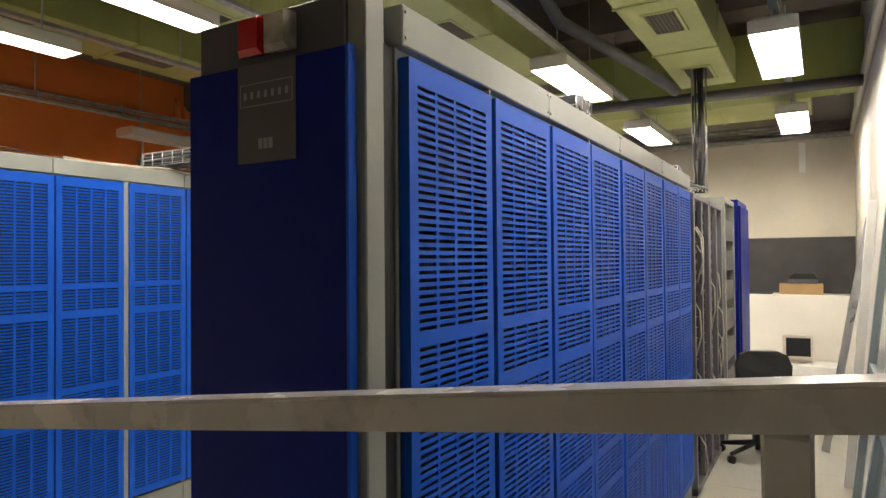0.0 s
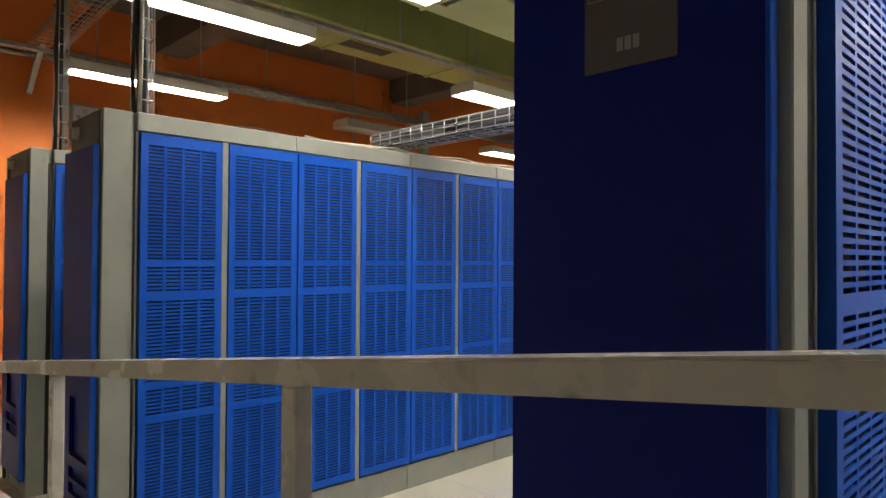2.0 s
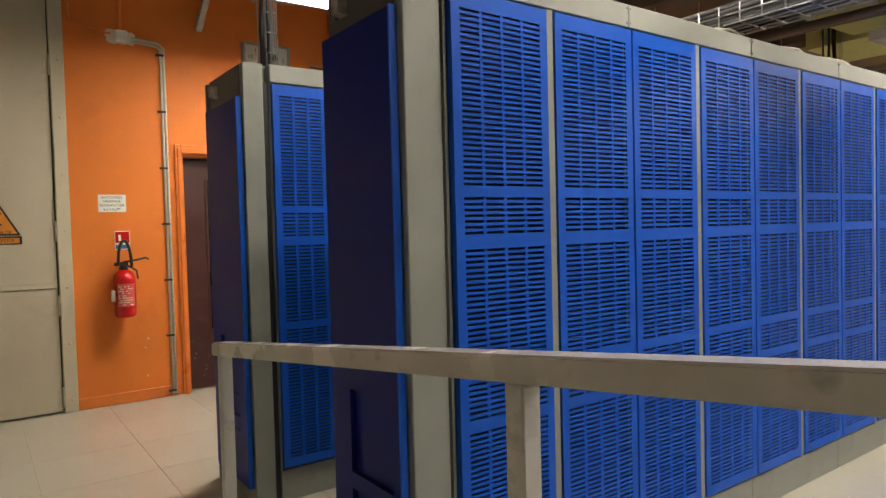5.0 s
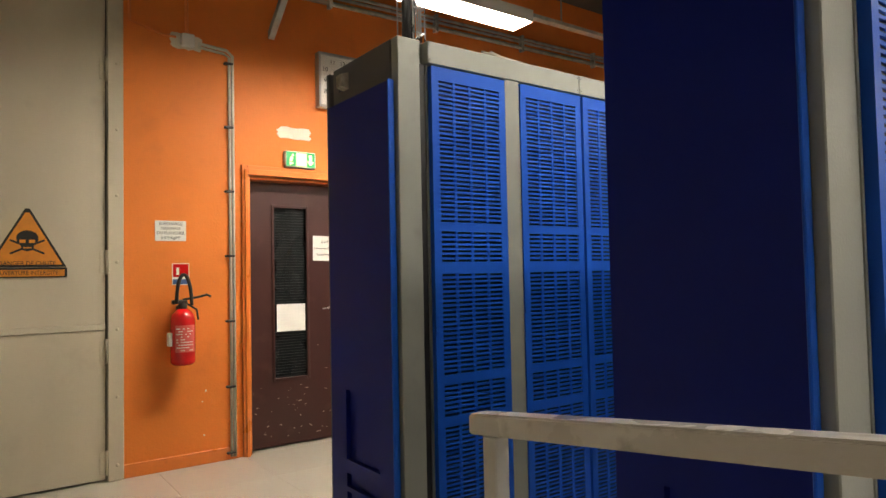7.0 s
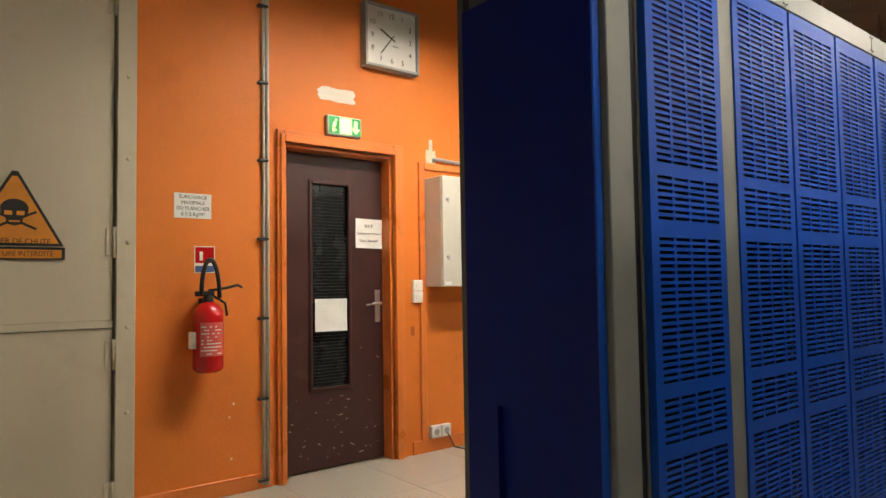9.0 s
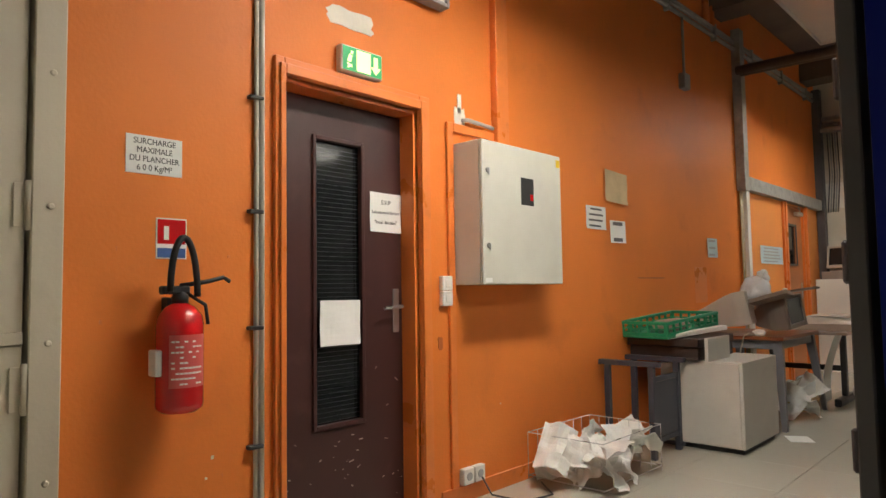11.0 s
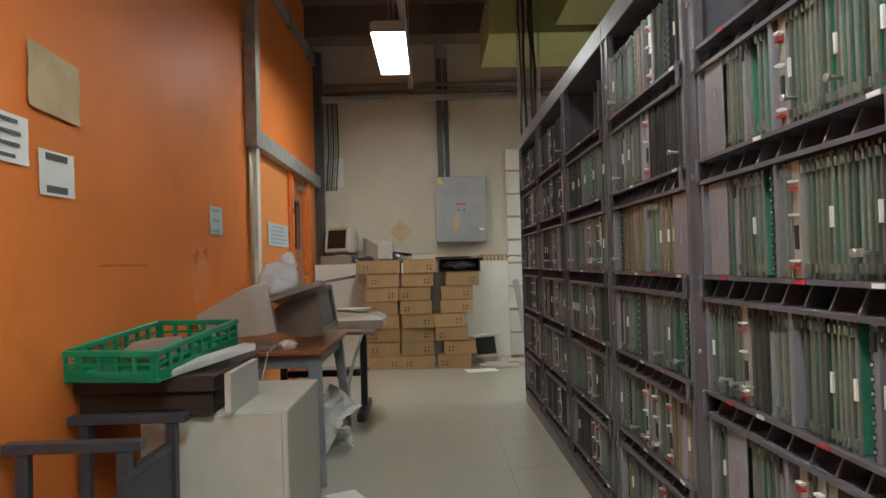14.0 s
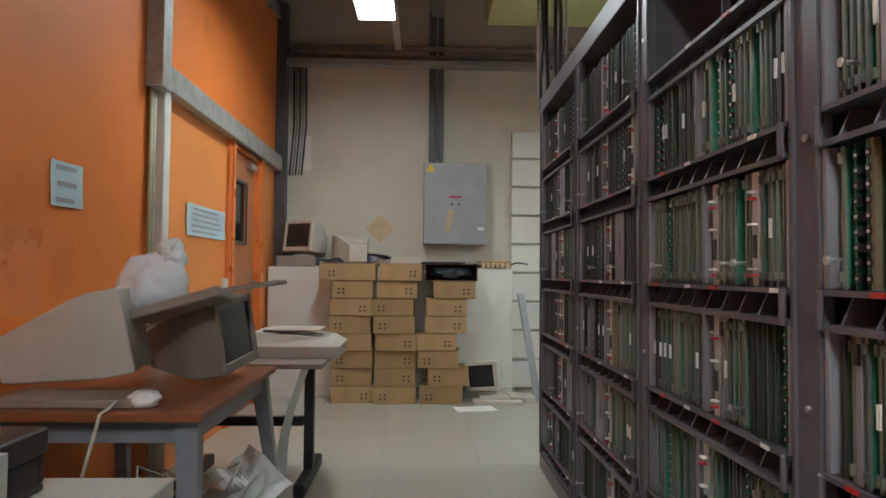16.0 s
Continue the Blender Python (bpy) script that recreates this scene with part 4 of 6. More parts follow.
CARDS = {
    "g": (0.0190, card_mesh([(0.0, 0.005, 0.0, 0.0075, 0.0, CH, 0), (0.006, 0.17, 0.002, 0.0045, 0.004, CH - 0.004, 1), (-0.007, -0.0003, 0.001, 0.0065, 0.012, 0.030, 0), (-0.007, -0.0003, 0.001, 0.0065, CH - 0.03, CH - 0.012, 0)], [EDGE, C_GRN])),
    "o": (0.0185, card_mesh([(0.0, 0.005, 0.0, 0.0065, 0.0, CH, 0), (0.006, 0.17, 0.002, 0.0045, 0.004, CH - 0.004, 1)], [EDGED, C_OLV])),
    "t": (0.0170, card_mesh([(0.0, 0.012, 0.0, 0.010, 0.0, CH, 0), (0.013, 0.17, 0.003, 0.006, 0.004, CH - 0.004, 1), (-0.002, -0.0002, 0.001, 0.009, CH * 0.5, CH * 0.5 + 0.004, 0)], [C_TAN, C_OLV])),
    "k": (0.0300, card_mesh([(0.004, 0.17, 0.0, 0.003, 0.0, CH, 0)] + [(0.0, 0.05, -0.010, -0.0005, 0.012 + i * 0.0255, 0.026 + i * 0.0255, 1) for i in range(9)] + [(-0.003, -0.0002, -0.008, -0.004, 0.016 + i * 0.0255, 0.021 + i * 0.0255, 2) for i in range(9)], [C_GRN, C_BLK, C_MTL])),
    "y": (0.0240, card_mesh([(0.0, 0.17, 0.0, 0.017, 0.0, CH, 0), (-0.006, -0.0003, 0.003, 0.014, CH - 0.05, CH - 0.015, 1)], [C_GRY, C_BLK])),
    "b": (0.0260, card_mesh([(0.0, 0.17, 0.0, 0.012, 0.0, CH, 0)] + [(-0.004, -0.0003, 0.001, 0.010, 0.012 + i * 0.024, 0.021 + i * 0.024, 0) for i in range(9)], [C_BLK])),
    "m": (0.0360, card_mesh([(0.0, 0.17, 0.0, 0.029, 0.0, CH, 0)] + [(-0.014, -0.0003, 0.005 + 0.011 * j, 0.012 + 0.011 * j, z, z + 0.005, m_) for z, m_ in ((0.02, 1), (0.034, 2), (0.13, 2), (0.185, 1), (0.20, 2)) for j in range(2)] + [(-0.004, -0.0003, 0.008, 0.02, 0.06, 0.11, 3)], [C_MTL, TABR, PAPER, C_BLK])),
}
HANDLE = finish("card_handle", B(-0.005, -0.0004, 0.0, 0.0075, 0.10, 0.14), PAPER)
STUD = finish("card_stud", tube(tube(bmesh.new(), [(-0.030, 0.003, 0.05), (-0.0006, 0.003, 0.05)], 0.004, 6), [(-0.034, 0.003, 0.05), (-0.026, 0.003, 0.05)], 0.008, 6), ALU)
# rack frame: one post at the far side of each bay, a deep side wall, head and plinth
PW = 0.094
bm = bmesh.new()
box(bm, 0.0, 0.022, RP - PW, RP - 0.002, 0.09, ZT - 0.095, 0.003), box(bm, 0.023, 0.30, RP - 0.05, RP - 0.03, 0.0, ZT - 0.096, 0.002)
box(bm, -0.008, -0.0005, RP - PW, RP - PW + 0.010, 0.09, ZT - 0.095), box(bm, -0.008, -0.0005, RP - 0.012, RP - 0.002, 0.09, ZT - 0.095)
box(bm, -0.006, 0.30, 0.0, RP - 0.001, ZT - 0.094, ZT - 0.002, 0.003), box(bm, -0.004, 0.30, 0.0, RP - 0.001, 0.0, 0.089, 0.003)
RFRAME = finish("rack_frame", bm, RACK)
# back coloured near-black to give the rack its inner darkness
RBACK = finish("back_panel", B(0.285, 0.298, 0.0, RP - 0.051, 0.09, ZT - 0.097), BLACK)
RBOLT = finish("bolt", tube(bmesh.new(), [(-0.006, RP - PW / 2, 0), (0.0, RP - PW / 2, 0)], 0.007, 6), ALU)
a, b = 0.004, RP - PW - 0.004
# the channel between two card fields
bm = bmesh.new()
box(bm, 0.002, 0.24, a, b, 0.0, 0.006), box(bm, -0.010, 0.24, a, b, 0.056, 0.066), box(bm, -0.010, 0.002, a, b, -0.006, 0.005)
for i in range(9):
    y = a + (b - a) * (i + 0.5) / 9
    loft(bm, [[(0.0, yy, 0.007), (0.07, yy, 0.007), (0.07, yy, 0.055), (0.022, yy, 0.055)] for yy in (y - 0.003, y + 0.003)])
for y in (a, b - 0.016):
    box(bm, -0.022, -0.011, y, y + 0.016, -0.006, 0.066, 0.004)
SHELF = finish("card_shelf", bm, RACK)
LABEL = {c: finish(n, B(-0.013, -0.0105, 0.0, 0.034, 0.0565, 0.0655), c) for n, c in (("red_label", TABR), ("white_label", PAPER))}
GUIDE = finish("centre_guide", B(-0.004, 0.20, -0.007, 0.007, 0.0, CH + 0.004, bev=0.002), C_GRY)
bm = B(0.0, 0.004, 0, 0.105, 0.0, CH, bev=0.001)
box(bm, -0.004, -0.0003, 0.04, 0.058, 0.09, 0.17)
PANEL = finish("blank_panel", bm, C_GRY)
LEVELS = [0.115, 0.42, 0.735, 1.053, 1.377, 1.69]
HIGHER = [0.20, 0.52, 0.831, 1.136, 1.443, 1.746]
STYLES = ["ooobob", "oooobo", "gggkgo", "gggtkg", "ggkokg", "gokogb", "oobgok"]
rr = random.Random(11)
for k in range(7):
    t = thing("card_rack", (RXF, RY + k * RP, 0), "dark slate open rack full of circuit cards", "rack", "row of open racks")
    part("rack_frame", RFRAME, None, t), part("back_panel", RBACK, None, t)
    for z in (0.4, 0.9, 1.4, 1.9):
        part("bolt", RBOLT, None, t).location = (0, 0, z)
    for li, z in enumerate(HIGHER if k < 2 else LEVELS):
        s = part("card_shelf", SHELF, None, t)
        s.location = (0, 0, z)
        for i in range(4):
            if rr.random() < 0.75:
                c = LABEL[TABR if i % 2 else PAPER]
                part(c.name.split(".")[0], c, None, s).location = (0, 0.08 + 0.19 * i + rr.uniform(-0.05, 0.05), 0)
        if li == 5 and k in (2, 4):
            for i in range(3):
                c = part("blank_panel", PANEL, None, s)
                c.location = (0.03 * i, a + 0.02 + 0.2 * i, 0.070)
                c.rotation_euler[2] = radians(-35)
            continue
        mid = a + (b - a) * rr.choice((0.45, 0.5, 0.5, 0.55))
        for y in (a + 0.008, mid, b - 0.008):
            part("centre_guide", GUIDE, None, s).location = (0, y, 0.067)
        for half, (y0, y1) in enumerate(((a + 0.018, mid - 0.010), (mid + 0.010, b - 0.018))):
            y = y0
            run, left = "o", 0
            style = STYLES[k] if rr.random() < 0.6 else rr.choice(STYLES)
            while y < y1 - 0.020:
                if left <= 0:
                    run, left = rr.choice(style), rr.randint(2, 7)
                    if run in "kb":
                        left = 1
                left -= 1
                kind_ = run
                if y > y1 - 0.062 and y < y1 - 0.036 and half == 0 and rr.random() < 0.7:
                    kind_ = "m"
                elif rr.random() < 0.05:
                    kind_ = rr.choice("ymk")
                elif rr.random() < 0.012 and y < y1 - 0.12:
                    part("blank_panel", PANEL, None, s).location = (0.0, y, 0.068)
                    y += 0.110
                    continue
                pitch, mesh = CARDS[kind_]
                if y + pitch > y1:
                    break
                c = part("card", mesh, None, s)
                c.location = (rr.uniform(0.0, 0.008), y, 0.068)
                if kind_ in "got" and rr.random() < 0.10:
                    part("card_handle", HANDLE, None, c)
                elif kind_ in "go" and rr.random() < 0.07:
                    part("card_stud", STUD, None, c)
                y += pitch + (rr.random() < 0.03) * 0.03

# plain end of the open racks beside the end panel
solo("rack_side", B(RXF + 0.002, RXF + 0.03, 1.085, 1.156, 0.0, ZT - 0.01, bev=0.003), HEAD, "dark side plate at the end of the rack row", "panel")


# ---- lamps ----
def lamp(x, y, on, z=3.03, w=0.29, l=1.22):
    t = thing("ceiling_lamp", (x, y, z), "long box-shaped fluorescent ceiling lamp, " + ("lit" if on else "switched off"), "lamp", "ceiling lamps")
    bm = loft(bmesh.new(), [[(-w / 2, -l / 2, 0.035), (w / 2, -l / 2, 0.035), (w / 2, l / 2, 0.035), (-w / 2, l / 2, 0.035)],
                            [(-w / 2, -l / 2, 0.085), (w / 2, -l / 2, 0.085), (w / 2, l / 2, 0.085), (-w / 2, l / 2, 0.085)],
                            [(-w / 3, -l / 2 + 0.02, 0.105), (w / 3, -l / 2 + 0.02, 0.105), (w / 3, l / 2 - 0.02, 0.105), (-w / 3, l / 2 - 0.02, 0.105)]])
    part("housing", bm, LAMPB, t)
    # skirt added below the diffuser to keep light off the upper walls
    bm = bmesh.new()
    ring = [[bm.verts.new((sx * (w / 2 - d), sy * (l / 2 - d), z_)) for sx, sy in ((-1, -1), (1, -1), (1, 1), (-1, 1))] for d, z_ in ((0, 0.0345), (0, 0.0), (0.006, 0.0), (0.006, 0.0345))]
    for p, q in zip(ring, ring[1:] + ring[:1]):
        for i in range(4):
            bm.faces.new([p[i], p[(i + 1) % 4], q[(i + 1) % 4], q[i]])
    part("rim", bm, LAMPB, t)
    part("diffuser", B(-w / 2 + 0.008, w / 2 - 0.008, -l / 2 + 0.008, l / 2 - 0.008, 0.026, 0.034), (DIFFN if on == 2 else DIFF) if on else DIFFOFF, t, "glowing opal diffuser" if on else "dull opal diffuser")
    for yy in (-l / 3, l / 3):
        part("hanger", tube(bmesh.new(), [(0, yy, 0.10), (0, yy, CEIL - z)], 0.006, 6), ZINC, t)
    return t


LIT = [(-0.26, 2.1), (-1.75, 2.1), (-0.26, 5.2), (-0.26, 7.9), (-1.75, 5.2), (-1.75, 7.85), (-3.24, 2.13), (-3.2, 5.0), (-3.25, 7.9), (-4.43, 2.0), (-4.63, 5.0), (-6.60, 2.35), (-6.87, 7.85)]
for x, y in LIT:
    lamp(x, y, 2 if x < -6 and y < 3 else 1, w=0.22 if y < 2.5 else 0.29, z=3.07 if x < -6 else 3.03, l=1.38 if x < -6 and y < 3 else 1.22)
for x, y in ((-4.65, 7.6), (-6.72, 5.15)):
    lamp(x, y, False)

# lamp rails hung along the rows of lamps
for x in (-0.26, -1.75, -3.22, -4.58, -6.75):
    bm = B(x - 0.03, x + 0.03, 1.2, 9.6, 3.232, 3.262, bev=0.002)
    for y in (1.6, 3.6, 6.4, 9.2):
        tube(bm, [(x, y, 3.26), (x, y, CEIL)], 0.006, 6)
    solo("lamp_rail", bm, ZINC, "galvanised rail carrying the ceiling lamps", "rail", "lamp rails")


# ---- green air ducts ----
def duct(x0, x1, y0, y1, z0, z1, vents, material, side=0):
    t = thing("air_duct", ((x0 + x1) / 2, (y0 + y1) / 2, z0), "green painted sheet-metal air duct under the ceiling", "duct", "air ducts")
    bm = B(x0, x1, y0, y1, z0, z1, bev=0.006)
    part("duct_body", bm, material, t, world=True)
    bm = bmesh.new()
    if x1 - x0 < y1 - y0:
        y = y0 + 1.1
        while y < y1 - 0.2:
            box(bm, x0 - 0.012, x1 + 0.012, y - 0.015, y + 0.015, z0 - 0.012, z1, 0.002)
            y += 1.25
    else:
        x = x0 + 1.1
        while x < x1 - 0.2:
            box(bm, x - 0.015, x + 0.015, y0 - 0.012, y1 + 0.012, z0 - 0.012, z1, 0.002)
            x += 1.25
    if bm.verts:
        part("flange", bm, material, t, world=True)
    for vx, vy, w, l in vents:
        bm = bmesh.new()
        for q in ((-w / 2, -w / 2 + 0.025, -l / 2, l / 2), (w / 2 - 0.025, w / 2, -l / 2, l / 2), (-w / 2 + 0.025, w / 2 - 0.025, -l / 2, -l / 2 + 0.025), (-w / 2 + 0.025, w / 2 - 0.025, l / 2 - 0.025, l / 2)):
            box(bm, vx + q[0], vx + q[1], vy + q[2], vy + q[3], z0 - 0.012, z0 - 0.001, 0.002)
        g = part("vent_frame", bm, material, t, world=True)
        bm = B(vx - w / 2 + 0.025, vx + w / 2 - 0.025, vy - l / 2 + 0.025, vy + l / 2 - 0.025, z0 - 0.003, z0 - 0.001)
        n = 7
        for i in range(n):
            xx = vx - w / 2 + 0.03 + (w - 0.06) * (i + 0.5) / n
            box(bm, xx - 0.006, xx + 0.006, vy - l / 2 + 0.025, vy + l / 2 - 0.025, z0 - 0.010, z0 - 0.004)
        part("vent_grille", bm, mat("dark_grille", (0.12, 0.10, 0.08), 0.6), t, "dark slatted air grille", world=True)
    return t


duct(-1.26, -0.74, 1.0, 7.15, 3.37, 3.72, [(-1.0, 5.05, 0.26, 0.5), (-1.0, 6.6, 0.26, 0.5), (-1.0, 2.6, 0.26, 0.5)], GREENP)
duct(-2.72, -2.2, 1.0, 7.15, 3.37, 3.72, [(-2.45, 4.4, 0.26, 0.5), (-2.45, 6.4, 0.26, 0.5)], GREENP)
duct(-4.05, -3.5, 1.0, 7.15, 3.37, 3.72, [(-3.77, 4.98, 0.26, 0.5), (-3.77, 3.2, 0.26, 0.5)], GREENP)
duct(-5.35, -4.75, 1.0, 8.0, 3.37, 3.80, [(-5.05, 3.6, 0.22, 0.55), (-5.05, 2.4, 0.22, 0.55), (-5.05, 6.0, 0.22, 0.55)], GREEN)
duct(-4.70, EX - 0.01, 7.2, 7.95, 3.30, 3.85, [], GREEN)
duct(-5.95, -0.1, 8.2, 9.3, 3.37, 3.80, [], GREENP)

# dark service pipes under the ceiling
bm = bmesh.new()
tube(bm, [(-7.8, 6.6, 3.25), (EX - 0.05, 6.6, 3.12)], 0.045, 10)
tube(bm, [(-7.8, 6.72, 3.25), (EX - 0.05, 6.72, 3.12)], 0.03, 8)
solo("service_pipe", bm, HEAD, "grey service pipes crossing below the ceiling", "pipe")
bm = tube(bmesh.new(), [(-1.9, 2.2, 3.95), (-1.9, 4.4, 3.95), (-1.9, 4.6, 3.8), (-1.7, 4.7, 3.4), (-1.3, 6.0, 3.25), (-1.2, 6.5, 3.2)], 0.05, 10)
solo("service_pipe", bm, HEAD, "dark bent pipe below the ceiling", "pipe")
bm = bmesh.new()
for z, r in ((3.38, 0.03), (3.26, 0.022), (3.30, 0.018)):
    tube(bm, [(WX + 0.1, NY - 0.06, z), (EX - 0.02, NY - 0.06, z)], r)
solo("wall_pipe", bm, ZINC, "grey pipes running along the end wall", "pipe")
bm = B(WX + 0.1, EX - 0.02, NY - 0.16, NY - 0.02, 3.185, 3.20, bev=0.002)
box(bm, WX + 0.1, EX - 0.02, NY - 0.165, NY - 0.16, 3.185, 3.23)
solo("cable_tray", bm, ZINC, "galvanised cable tray along the end wall", "tray")


# ---- wire cable trays ----
def wire_tray(p0, p1, w, h, fill, label, cables=14, seed=1):
    p0, p1 = Vector(p0), Vector(p1)
    t = thing("cable_tray", tuple((p0 + p1) / 2), label, "tray", "wire cable trays")
    d = (p1 - p0).normalized()
    s = d.cross(Vector((0, 0, 1))) if abs(d.z) < 0.9 else Vector((1, 0, 0))
    s.normalize()
    u = s.cross(d)
    n = max(2, int((p1 - p0).length / 0.10))
    bm = bmesh.new()
    for a_, b_ in ((-w / 2, h), (-w / 2, h / 2), (-w / 2, 0), (-w / 4, 0), (0, 0), (w / 4, 0), (w / 2, 0), (w / 2, h / 2), (w / 2, h)):
        tube(bm, [p0 + s * a_ + u * b_, p1 + s * a_ + u * b_], 0.0035, 5)
    for i in range(n + 1):
        c = p0 + d * ((p1 - p0).length * i / n)
        tube(bm, [c - s * w / 2 + u * h, c - s * w / 2, c + s * w / 2, c + s * w / 2 + u * h], 0.0035, 5)
    part("wire_basket", bm, ALU, t, world=True)
    r = random.Random(seed)
    L = (p1 - p0).length
    for mt, share, nm in ((CABLEB, 0.85, "black_cable_fill"), (CABLEW, 0.15, "white_cable_fill")):
        bm = bmesh.new()
        for i in range(int(cables * share * fill)):
            a_, b_ = r.uniform(-w * 0.42, w * 0.42), r.uniform(0.012, h * 1.05)
            pts = [p0 + d * (L * q / 8) + s * (a_ + r.uniform(-0.012, 0.012)) + u * (b_ + r.uniform(-0.008, 0.008)) for q in range(9)]
            tube(bm, pts, r.uniform(0.008, 0.014), 6)
        if bm.verts:
            tagged(part(nm, bm, mt, t, world=True), kind="stuff")
    return t


wire_tray((-4.0, 2.95, 2.26), (-0.95, 2.95, 2.26), 0.22, 0.09, 1.6, "wire basket tray packed with black cables between the rows", 46, 1)
wire_tray((-4.0, 5.25, 2.25), (-0.95, 5.25, 2.25), 0.16, 0.06, 1.2, "wire basket tray with pale cables between the rows", 18, 2)
wire_tray((-4.0, 1.36, 2.21), (-4.0, 1.36, 4.1), 0.15, 0.06, 0.8, "vertical wire tray with cables rising to the ceiling", 14, 3)
wire_tray((-5.48, 1.36, 2.21), (-5.48, 1.36, 4.1), 0.12, 0.06, 0.6, "vertical wire tray with cables rising to the ceiling", 10, 4)
wire_tray((-3.95, 6.9, 2.21), (-3.95, 6.9, 4.1), 0.20, 0.08, 1.0, "vertical wire tray with cables rising to the ceiling", 14, 5)
wire_tray((-0.98, 6.45, 2.21), (-0.98, 6.45, 3.36), 0.12, 0.05, 1.0, "vertical wire tray with cables rising to the ceiling", 12, 6)
wire_tray((-5.6, 8.1, 2.3), (-5.6, 8.1, 4.1), 0.2, 0.06, 0.5, "vertical wire tray with a few cables", 10, 7)
wire_tray((-7.85, 1.75, 3.50), (-5.6, 1.75, 3.62), 0.28, 0.05, 0.3, "wire cable tray on a slanting bracket by the orange wall", 8, 8)
bm = B(0, 0.62, -0.025, 0.025, 0, 0.05, bev=0.003, m=Matrix.Translation((WX, 1.68, 3.12)) @ Matrix.Rotation(radians(-38), 4, "Y"))
solo("tray_bracket", bm, ZINC, "slanting steel bracket under a cable tray", "bracket")
# bundles lying along the tops of the rows
r = random.Random(7)
for x, y0, y1, mt, nm in ((-3.80, 2.2, 7.1, CABLEW, "pale"), (-3.88, 1.6, 7.0, CABLEB, "dark"), (-0.95, 2.6, 6.2, CABLEB, "dark"), (-1.0, 3.2, 6.3, CABLEW, "pale"), (-5.34, 1.6, 6.8, CABLEW, "pale"), (-5.40, 1.5, 7.2, CABLEB, "dark")):
    bm = bmesh.new()
    for i in range(5):
        pts = [(x + r.uniform(-0.05, 0.07), y0 + (y1 - y0) * q / 16 + r.uniform(-0.05, 0.05), ZT + 0.008 + abs(r.gauss(0, 0.018))) for q in range(17)]
        tube(bm, pts, r.uniform(0.004, 0.009), 5)
    solo("cable_bundle", bm, mt, nm + " loose cables lying along the cabinet tops", "cable")

# ---- handrail of the ramp ----
hr = thing("ramp_railing", (-2.1, 0.67, 0.2), "grey painted steel handrail sloping along the ramp", "railing")


def railz(x):
    return 1.508 + 0.1161 * x


for nm, dz, hh, w in (("top_rail", 0.0, 0.042, 0.05), ("lower_rail", -0.52, 0.035, 0.035)):
    bm = bmesh.new()
    loft(bm, [[(x, 0.64 - w / 2, railz(x) + dz - hh), (x, 0.64 + w / 2, railz(x) + dz - hh), (x, 0.64 + w / 2, railz(x) + dz), (x, 0.64 - w / 2, railz(x) + dz)] for x in (-4.22, 0.8)])
    bmesh.ops.bevel(bm, geom=list(bm.edges), offset=0.004, segments=2, affect="EDGES")
    part(nm, bm, RAILM, hr, world=True)
for x in (-0.03, -1.40, -2.77, -4.165):
    z0 = max(0.0, 0.098 * (x + 4.35))
    bm = B(x - 0.02, x + 0.02, 0.622, 0.658, z0, railz(x) - 0.044, bev=0.003)
    box(bm, x - 0.05, x + 0.05, 0.59, 0.69, z0, z0 + 0.012, 0.002)
    part("post", bm, RAILM, hr, world=True)


# ---- north end: ledge, boxes and electrics ----
LZ, LY = 1.19, 9.62
bm = B(WX + 0.02, -5.66, LY, NY - 0.001, 0.0, LZ, bev=0.004)
box(bm, WX + 0.02, -5.66, LY - 0.03, LY - 0.001, 0.0, 0.10, 0.004)
structure("ledge", bm, WHITEW, "white boxed-in masonry ledge along the end wall", "ledge")
structure("ledge_2", B(-4.1, EX - 0.002, LY, NY - 0.001, 0.0, 1.13, bev=0.004), WHITEW, "white boxed-in ledge below a dark niche panel", "ledge")
# the wall niche, added as a flat dark panel instead of a real hollow
solo("slate_board", B(-3.9, EX - 0.01, NY - 0.03, NY - 0.001, 1.14, 1.88, bev=0.004), NICHE, "dark mottled panel standing for the niche above the ledge", "board")

eb2 = thing("electric_cabinet", (-6.19, NY, 1.42), "grey steel electric cabinet on the end wall", "cabinet")
part("body", B(-6.50, -5.88, NY - 0.17, NY - 0.001, 1.42, 2.22, bev=0.004), EBOXG, eb2, world=True)
part("door", B(-6.495, -5.885, NY - 0.19, NY - 0.172, 1.425, 2.215, bev=0.005), EBOXG, eb2, world=True)
bm = bmesh.new()
for x in (-6.22, -6.15):
    tube(bm, [(x, NY - 0.19, 1.81), (x, NY - 0.205, 1.81)], 0.012, 8)
part("lock", bm, RUBBER, eb2, world=True)
part("red_marking", B(-6.25, -6.13, NY - 0.1915, NY - 0.1905, 1.875, 1.89), RED, eb2, world=True)
part("warning_label", loft(bmesh.new(), [[(-6.475, y, 2.13), (-6.385, y, 2.13), (-6.43, y, 2.21)] for y in (NY - 0.192, NY - 0.1905)]), YELLOW, eb2, "yellow warning triangle", world=True)
part("hanging_tag", B(-0.025, 0.025, 0, 0.003, -0.14, 0.08, m=Matrix.Translation((-6.24, NY - 0.197, 1.68)) @ Matrix.Rotation(0.15, 4, "Y")), TANP, eb2, "yellowed cardboard tag", world=True)
part("type_label", B(-5.97, -5.91, NY - 0.1915, NY - 0.1905, 1.56, 1.59), PAPER, eb2, world=True)
bm = bmesh.new()
for x, w in ((-6.45, 0.07), (-6.36, 0.055)):
    box(bm, x, x + w, NY - 0.05, NY - 0.002, 2.225, CEIL - 0.36, 0.004)
